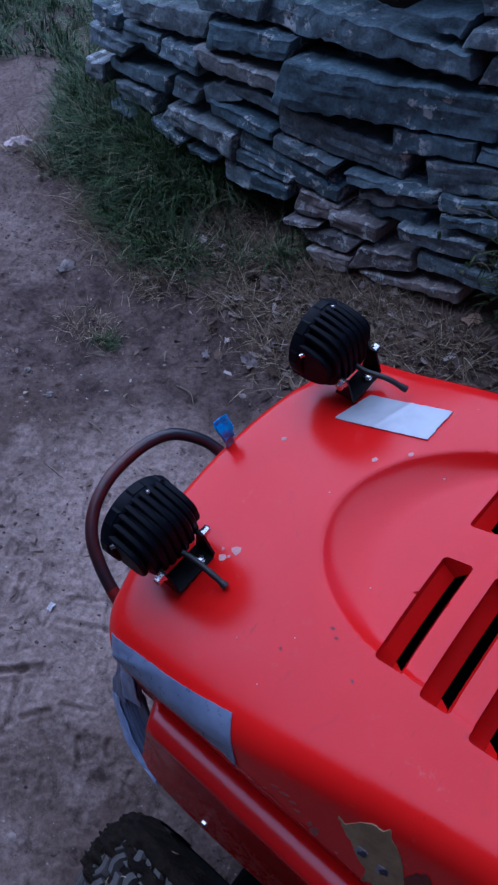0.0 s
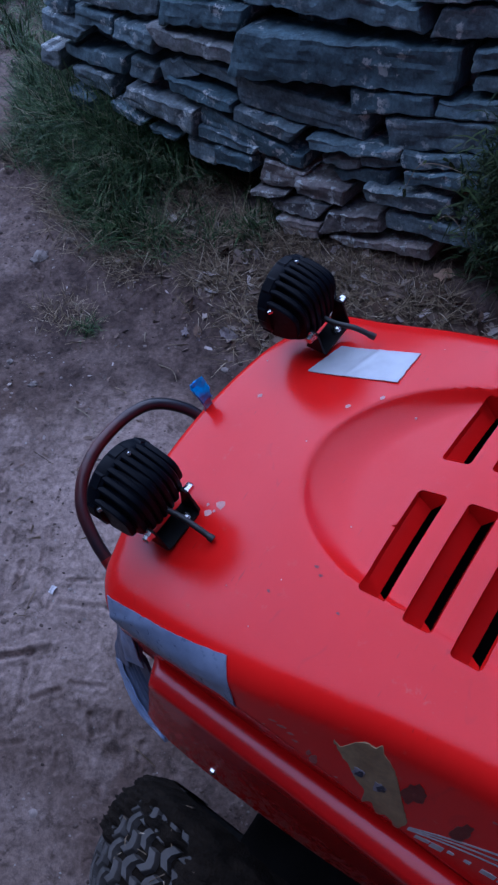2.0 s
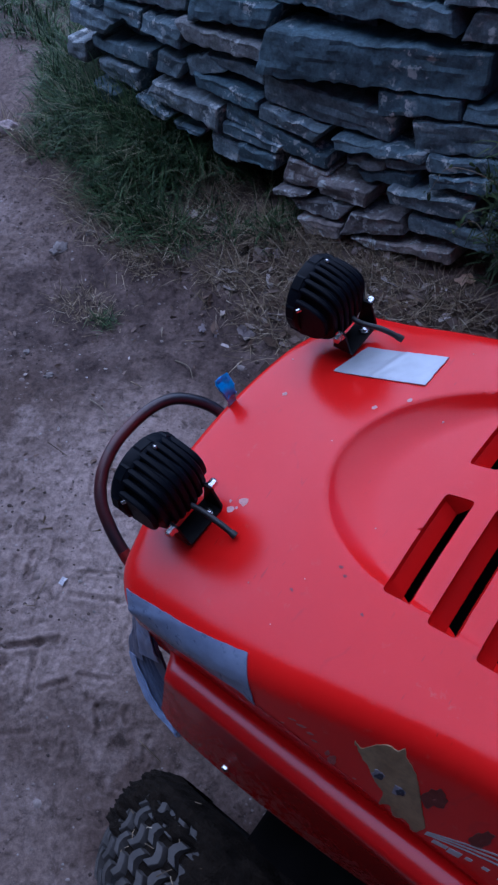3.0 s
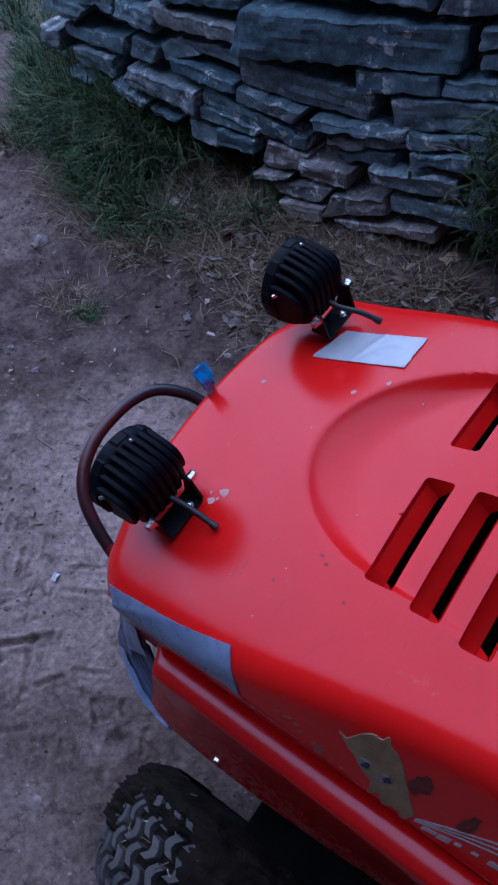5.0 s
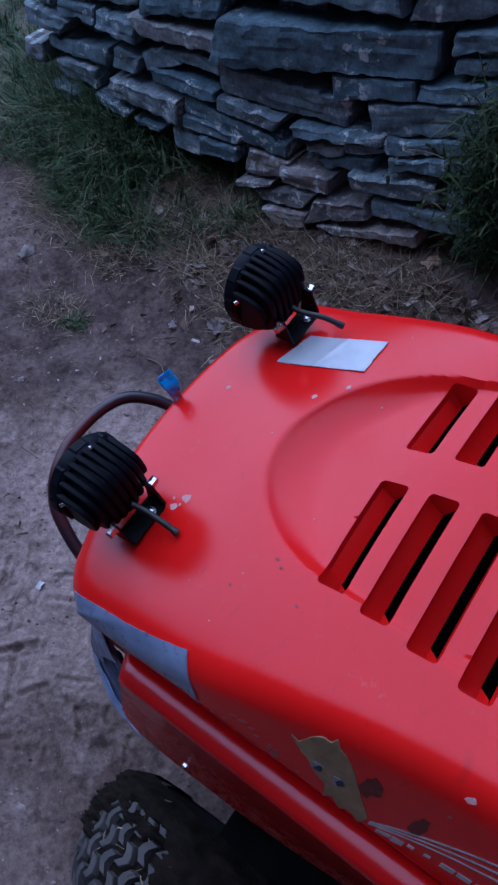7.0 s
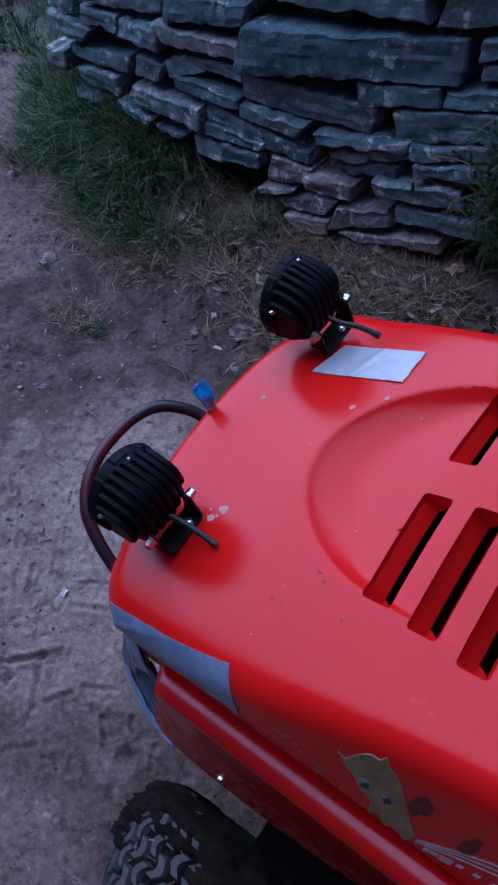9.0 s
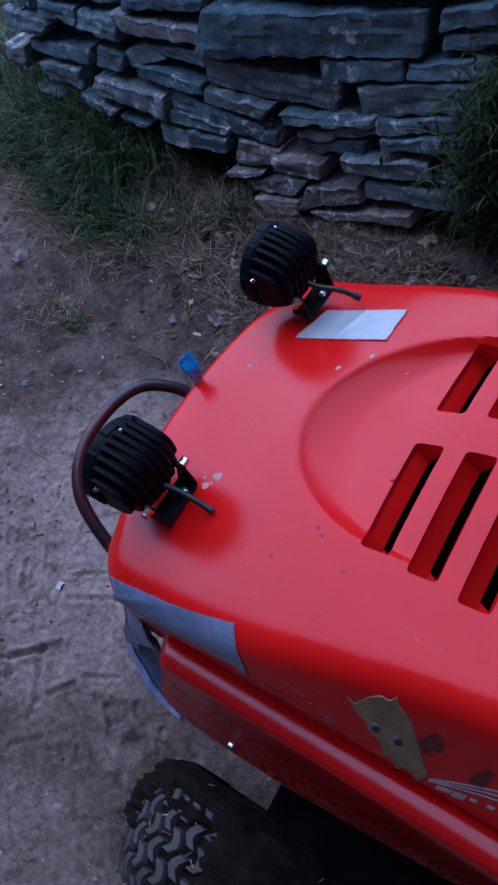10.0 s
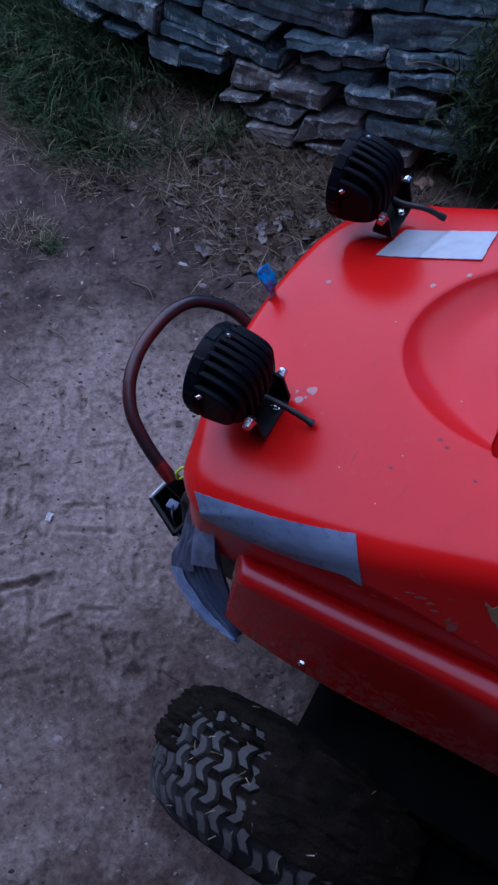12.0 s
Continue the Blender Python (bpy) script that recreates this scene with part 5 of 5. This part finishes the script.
def lobed_leaf(x, y, size, r, mat, label):
    """One curled oak-like dead leaf: lobes down both sides, a midrib fold and a stalk."""
    n = 30
    curl, fold, ph = r.uniform(4, 11), r.uniform(-0.5, 0.7), r.uniform(0, 6)
    rim = []
    for k in range(n):
        a = 2 * math.pi * k / n
        rad = size * (0.72 + 0.20 * math.cos(6 * a + ph) + 0.10 * r.uniform(-1, 1))
        rim.append((rad * math.cos(a) * 1.15, rad * math.sin(a) * 0.66))
    pts = [(0.0, 0.0)] + [(0.55 * a, 0.55 * b) for a, b in rim] + rim
    v = [Vector((a, b, curl * a * a + fold * abs(b) + 0.0016 * fbm(a * 90, b * 90, ph, 1.0, 2))) for a, b in pts]
    f = [(0, 1 + k, 1 + (k + 1) % n) for k in range(n)] + [(1 + k, 1 + n + k, 1 + n + (k + 1) % n, 1 + (k + 1) % n) for k in range(n)]
    m = len(v)
    v += [p - Vector((0, 0, 0.0006)) for p in v]
    f += [tuple(i + m for i in q)[::-1] for q in f]
    f += [(1 + n + k, 1 + n + k + m, 1 + n + (k + 1) % n + m, 1 + n + (k + 1) % n) for k in range(n)]
    lift = -min(p.z for p in v) * 0.5
    ob = new("dead_leaf", mesh("dead_leaf", v, f, mat, sharp=50))
    ob.matrix_world = pose(x, y, ground_z(x, y) + lift + 0.004, r.gauss(0, 16), r.gauss(0, 16), r.uniform(0, 360))
    part("stalk", tube("stalk", [(size * 0.7, 0, 0.002), (size * 1.05, 0.001, 0.004), (size * 1.35, 0.003, 0.002)], 0.0007, TWIG, 5), ob)
    return tagged(ob, label, "leaf", "dead leaves below the wall")


def single_leaves():
    r = random.Random(61)
    tones = [(plain("grey_mauve_leaf", (0.20, 0.165, 0.17), (0.33, 0.28, 0.29), 60, 0.8), "pale grey-mauve lobed dead leaf on litter"),
             (plain("tan_leaf", (0.24, 0.165, 0.105), (0.36, 0.27, 0.18), 60, 0.8), "curled tan oak leaf on litter"),
             (plain("dark_brown_leaf", (0.075, 0.048, 0.034), (0.14, 0.092, 0.066), 60, 0.8), "dark brown curled dead leaf on dirt"),
             (plain("bleached_leaf", (0.42, 0.37, 0.35), (0.56, 0.50, 0.48), 60, 0.8), "bleached pale dead leaf on litter")]
    made = 0
    while made < 74:
        u, d = r.uniform(-1.05, 0.25), r.uniform(0.86, 1.27)
        if r.random() > ease(0.84, 1.10, d) * (0.35 + 0.65 * ease(-1.0, -0.6, u)):
            continue
        x, y = on_plan(u, d)
        mat, label = r.choices(tones, (5, 4, 4, 1))[0]
        lobed_leaf(x, y, r.uniform(0.012, 0.026), r, mat, label)
        made += 1


def build_litter():
    r = random.Random(33)
    leaves, stones, straws = [], [], []
    while len(leaves) < 1000:
        u, d = r.uniform(-1.25, 0.25), r.uniform(0.82, 1.30)
        x, y = on_plan(u, d)
        if r.random() > ease(0.92, 1.18, d) * (0.25 + 0.75 * ease(-1.0, -0.6, u)):
            continue
        leaves.append(leaf(x, y, ground_z(x, y), r.uniform(0.010, 0.030), r))
    for _ in range(170):
        x, y = r.uniform(-0.8, 0.25), r.uniform(0.75, 1.6)
        if 0.5803 * x + 0.8144 * y < 1.25:
            leaves.append(leaf(x, y, ground_z(x, y), r.uniform(0.003, 0.011), r, 0.4))
    while len(stones) < 800:
        x, y = r.uniform(-1.3, 0.5), r.uniform(-0.1, 2.6)
        if 0.5803 * x + 0.8144 * y > 1.25:
            continue
        stones.append(pebble(x, y, ground_z(x, y), 0.0015 * math.exp(abs(r.gauss(0, 0.55))), r))
    for _ in range(420):
        x, y = r.uniform(-0.9, 0.6), r.uniform(0.3, 1.6)
        d = 0.5803 * x + 0.8144 * y
        if d > 1.3 or r.random() > 0.12 + 0.9 * ease(0.8, 1.1, d):
            continue
        a, ln, z = r.uniform(0, 6.3), r.uniform(0.015, 0.06), ground_z(x, y) + 0.004
        dx, dy, w = math.cos(a) * ln, math.sin(a) * ln, 0.0008
        nx, ny = -math.sin(a) * w, math.cos(a) * w
        straws.append(([Vector((x - nx, y - ny, z)), Vector((x + nx, y + ny, z)), Vector((x + dx + nx, y + dy + ny, z + r.uniform(0, 0.012))), Vector((x + dx - nx, y + dy - ny, z + 0.001)), Vector((x + dx / 2, y + dy / 2, z + 0.003))], [(0, 1, 4), (1, 2, 4), (2, 3, 4), (3, 0, 4)]))
    scatter_mesh("leaf_litter", leaves, LEAF, "curled brown dead leaves below stone wall", "dead leaves")
    scatter_mesh("pebbles", stones, PEBBLE, "small grey pebbles and grit on dirt", "pebbles")
    scatter_mesh("straw", straws, STRAW, "loose dry straw and stalks", "straw")


build_litter()
single_leaves()


def build_clods():
    r = random.Random(17)
    clods = []
    while len(clods) < 4200:
        x, y = r.uniform(-1.1, 0.45), r.uniform(0.0, 1.9)
        d = 0.5803 * x + 0.8144 * y
        if d > 1.25 or r.random() > 0.30 + fbm(x, y, 1.0, 4, 3) + 0.5 * ease(0.75, 1.05, d):
            continue
        clods.append(pebble(x, y, ground_z(x, y), 0.0018 * math.exp(abs(r.gauss(0, 0.62))), r))
    scatter_mesh("dirt_clods", clods, CRUMB, "crumbled dark and pale clods of brown dirt", "dirt clods")


build_clods()


def rock(x, y, sx, sy, sz, turn, label, seed, mat=PALE):
    v, f = [], []
    rows, cols = 9, 16
    for i in range(rows):
        b = -0.6 + 2.17 * i / (rows - 1)
        for k in range(cols):
            a = 2 * math.pi * k / cols
            d = Vector((math.cos(b) * math.cos(a), math.cos(b) * math.sin(a), math.sin(b)))
            q = 1 + 0.55 * fbm(d.x + seed, d.y, d.z, 2.1, 3)
            v.append(Vector((d.x * q * sx, d.y * q * sy, d.z * q * sz)))
    f = grid_faces(rows, cols, close_v=True) + [tuple(range((rows - 1) * cols, rows * cols))]
    ob = new("stone", mesh("stone", v, f, mat, sharp=32))
    ob.matrix_world = pose(x, y, ground_z(x, y) - sz * 0.15, 0, 0, turn)
    return tagged(ob, label, "stone", "loose stones on the track")


rock(-0.790, 1.868, 0.040, 0.024, 0.022, 20, "flat pale pinkish stone lying on dirt track", 2, plain("pale_pink_stone", (0.46, 0.36, 0.36), (0.58, 0.48, 0.48), 40, 0.8))
rock(-0.548, 1.483, 0.026, 0.018, 0.011, 60, "angular grey stone half sunk in dirt", 5)
rock(-0.471, 1.531, 0.014, 0.009, 0.010, 10, "small whitish stone by grass edge", 9)
rock(-0.540, 1.420, 0.022, 0.016, 0.006, 120, "low brownish stone sunk in dirt", 13, DIRT)
rock(-0.463, 1.073, 0.012, 0.008, 0.006, 30, "small pale pebble on damp dirt", 17)
rock(-0.534, 1.132, 0.010, 0.007, 0.006, 80, "small pale pebble on damp dirt", 21)


def scrap(name, x, y, w, h, turn, mat, label, category, seed):
    """A crumpled flat scrap."""
    v = []
    for i in range(7):
        for j in range(5):
            a, b = i / 6 - 0.5, j / 4 - 0.5
            v.append(Vector((a * w * (1 + 0.3 * fbm(b * 3, seed, 0, 1, 2)), b * h * (1 + 0.3 * fbm(a * 3, seed, 3, 1, 2)), 0.004 + 0.55 * h * abs(fbm(a * 3, b * 3, seed, 1.2, 3)))))
    k = len(v)
    v += [p - Vector((0, 0, 0.001)) for p in v]
    f = grid_faces(7, 5) + [tuple(i + k for i in q)[::-1] for q in grid_faces(7, 5)]
    ob = new(name, mesh(name, v, f, mat, sharp=30))
    ob.matrix_world = pose(x, y, ground_z(x, y), 0, 0, turn)
    return tagged(ob, label, category)


scrap("paper_scrap", -0.290, 0.577, 0.016, 0.010, 70, plain("white_paper", (0.58, 0.56, 0.60), (0.78, 0.76, 0.78), 60, 0.8, relief=0.6, depth=0.002), "crumpled whitish paper scrap on dirt", "litter", 3)
scrap("dead_leaf", 0.455, 1.300, 0.040, 0.026, 30, plain("pale_orange_leaf", (0.42, 0.27, 0.19), (0.52, 0.36, 0.26), 40, 0.8), "curled pale orange dead leaf", "leaf", 7)
scrap("dead_leaf", -0.017, 1.225, 0.040, 0.030, 130, plain("pale_mauve_leaf", (0.20, 0.165, 0.165), (0.27, 0.23, 0.23), 40, 0.8), "pale grey-brown lobed dead leaf on dirt", "leaf", 11)


scrap("dead_leaf", 0.228, 1.242, 0.036, 0.024, 10, plain("pale_grey_leaf", (0.40, 0.36, 0.37), (0.52, 0.48, 0.49), 40, 0.8), "pale whitish dead leaf on brown litter", "leaf", 15)


def stick(p, q, radius, label, bend=0.01):
    a = Vector((p[0], p[1], ground_z(*p) + radius + 0.002))
    b = Vector((q[0], q[1], ground_z(*q) + radius + 0.003))
    mid = (a + b) / 2 + Vector((bend, bend * 0.5, 0.006))
    ob = new("twig", tube("twig", [a, mid, b], radius, TWIG, 6, taper=lambda t: 1 - 0.5 * t))
    return tagged(ob, label, "twig", "twigs on the ground")


stick((-0.224, 1.245), (-0.220, 1.215), 0.0022, "short pale straw stub on damp dirt", 0.0)
stick((-0.175, 1.150), (-0.125, 1.105), 0.0016, "thin dry twig lying on dirt")
stick((-0.345, 1.010), (-0.285, 0.945), 0.0016, "thin dry twig lying on dirt")
stick((0.130, 1.200), (0.300, 1.230), 0.0022, "long dry bramble stalk on leaf litter", 0.02)
stick((0.250, 1.180), (0.330, 1.210), 0.0020, "dry stalk on leaf litter")


# ---- bramble at the wall ----
def build_bramble():
    b = thing("bramble_bush", Matrix.Translation((0.52, 1.22, ground_z(0.52, 1.22))), "dark green bramble growing against stone wall with dry stems", "shrub")
    r = random.Random(12)
    stems = [[(0.02, 0.02, 0.0), (0.0, 0.03, 0.16), (-0.06, 0.06, 0.27), (-0.16, 0.10, 0.28), (-0.19, 0.11, 0.20)],
             [(0.03, 0.0, 0.0), (0.05, 0.02, 0.2), (0.0, 0.05, 0.34), (-0.07, 0.08, 0.46)],
             [(-0.01, 0.02, 0.1), (-0.09, 0.06, 0.19), (-0.13, 0.08, 0.14)],
             [(0.06, 0.0, 0.0), (0.10, 0.0, 0.22), (0.08, 0.03, 0.38)]]
    for s in stems:
        part("stem", tube("stem", s, 0.0014, TWIG, 6, taper=lambda t: 1 - 0.6 * t), b, "thin dry pale stem")
    v, f = [], []
    for _ in range(9500):
        x, y, z = r.gauss(0.060, 0.075), r.gauss(0.050, 0.035), 0.06 + r.betavariate(2.0, 1.9) * 0.40
        if x < -0.12 + 0.12 * r.random() + 0.9 * (z - 0.30) ** 2:
            continue
        vs, fs = blade(x, y, z, r.uniform(0.02, 0.07), r.uniform(0.0010, 0.0030), r.uniform(0.3, 1.9), r.uniform(0, 6.3), r.uniform(0.1, 0.6))
        k = len(v)
        v += vs
        f += [tuple(i + k for i in q) for q in fs]
    for s in stems[:3]:
        pts = smooth_line([Vector(p) for p in s], 6)
        for p in pts[4:]:
            vs, fs = leaf(p.x + r.gauss(0, 0.006), p.y + r.gauss(0, 0.006), p.z + r.gauss(0, 0.006), r.uniform(0.005, 0.011), r, 0.8)
            k = len(v)
            v += vs
            f += [tuple(i + k for i in q) for q in fs]
    tagged(part("foliage", mesh("foliage", v, f, IVY, True, 60), b), kind="stuff")


build_bramble()
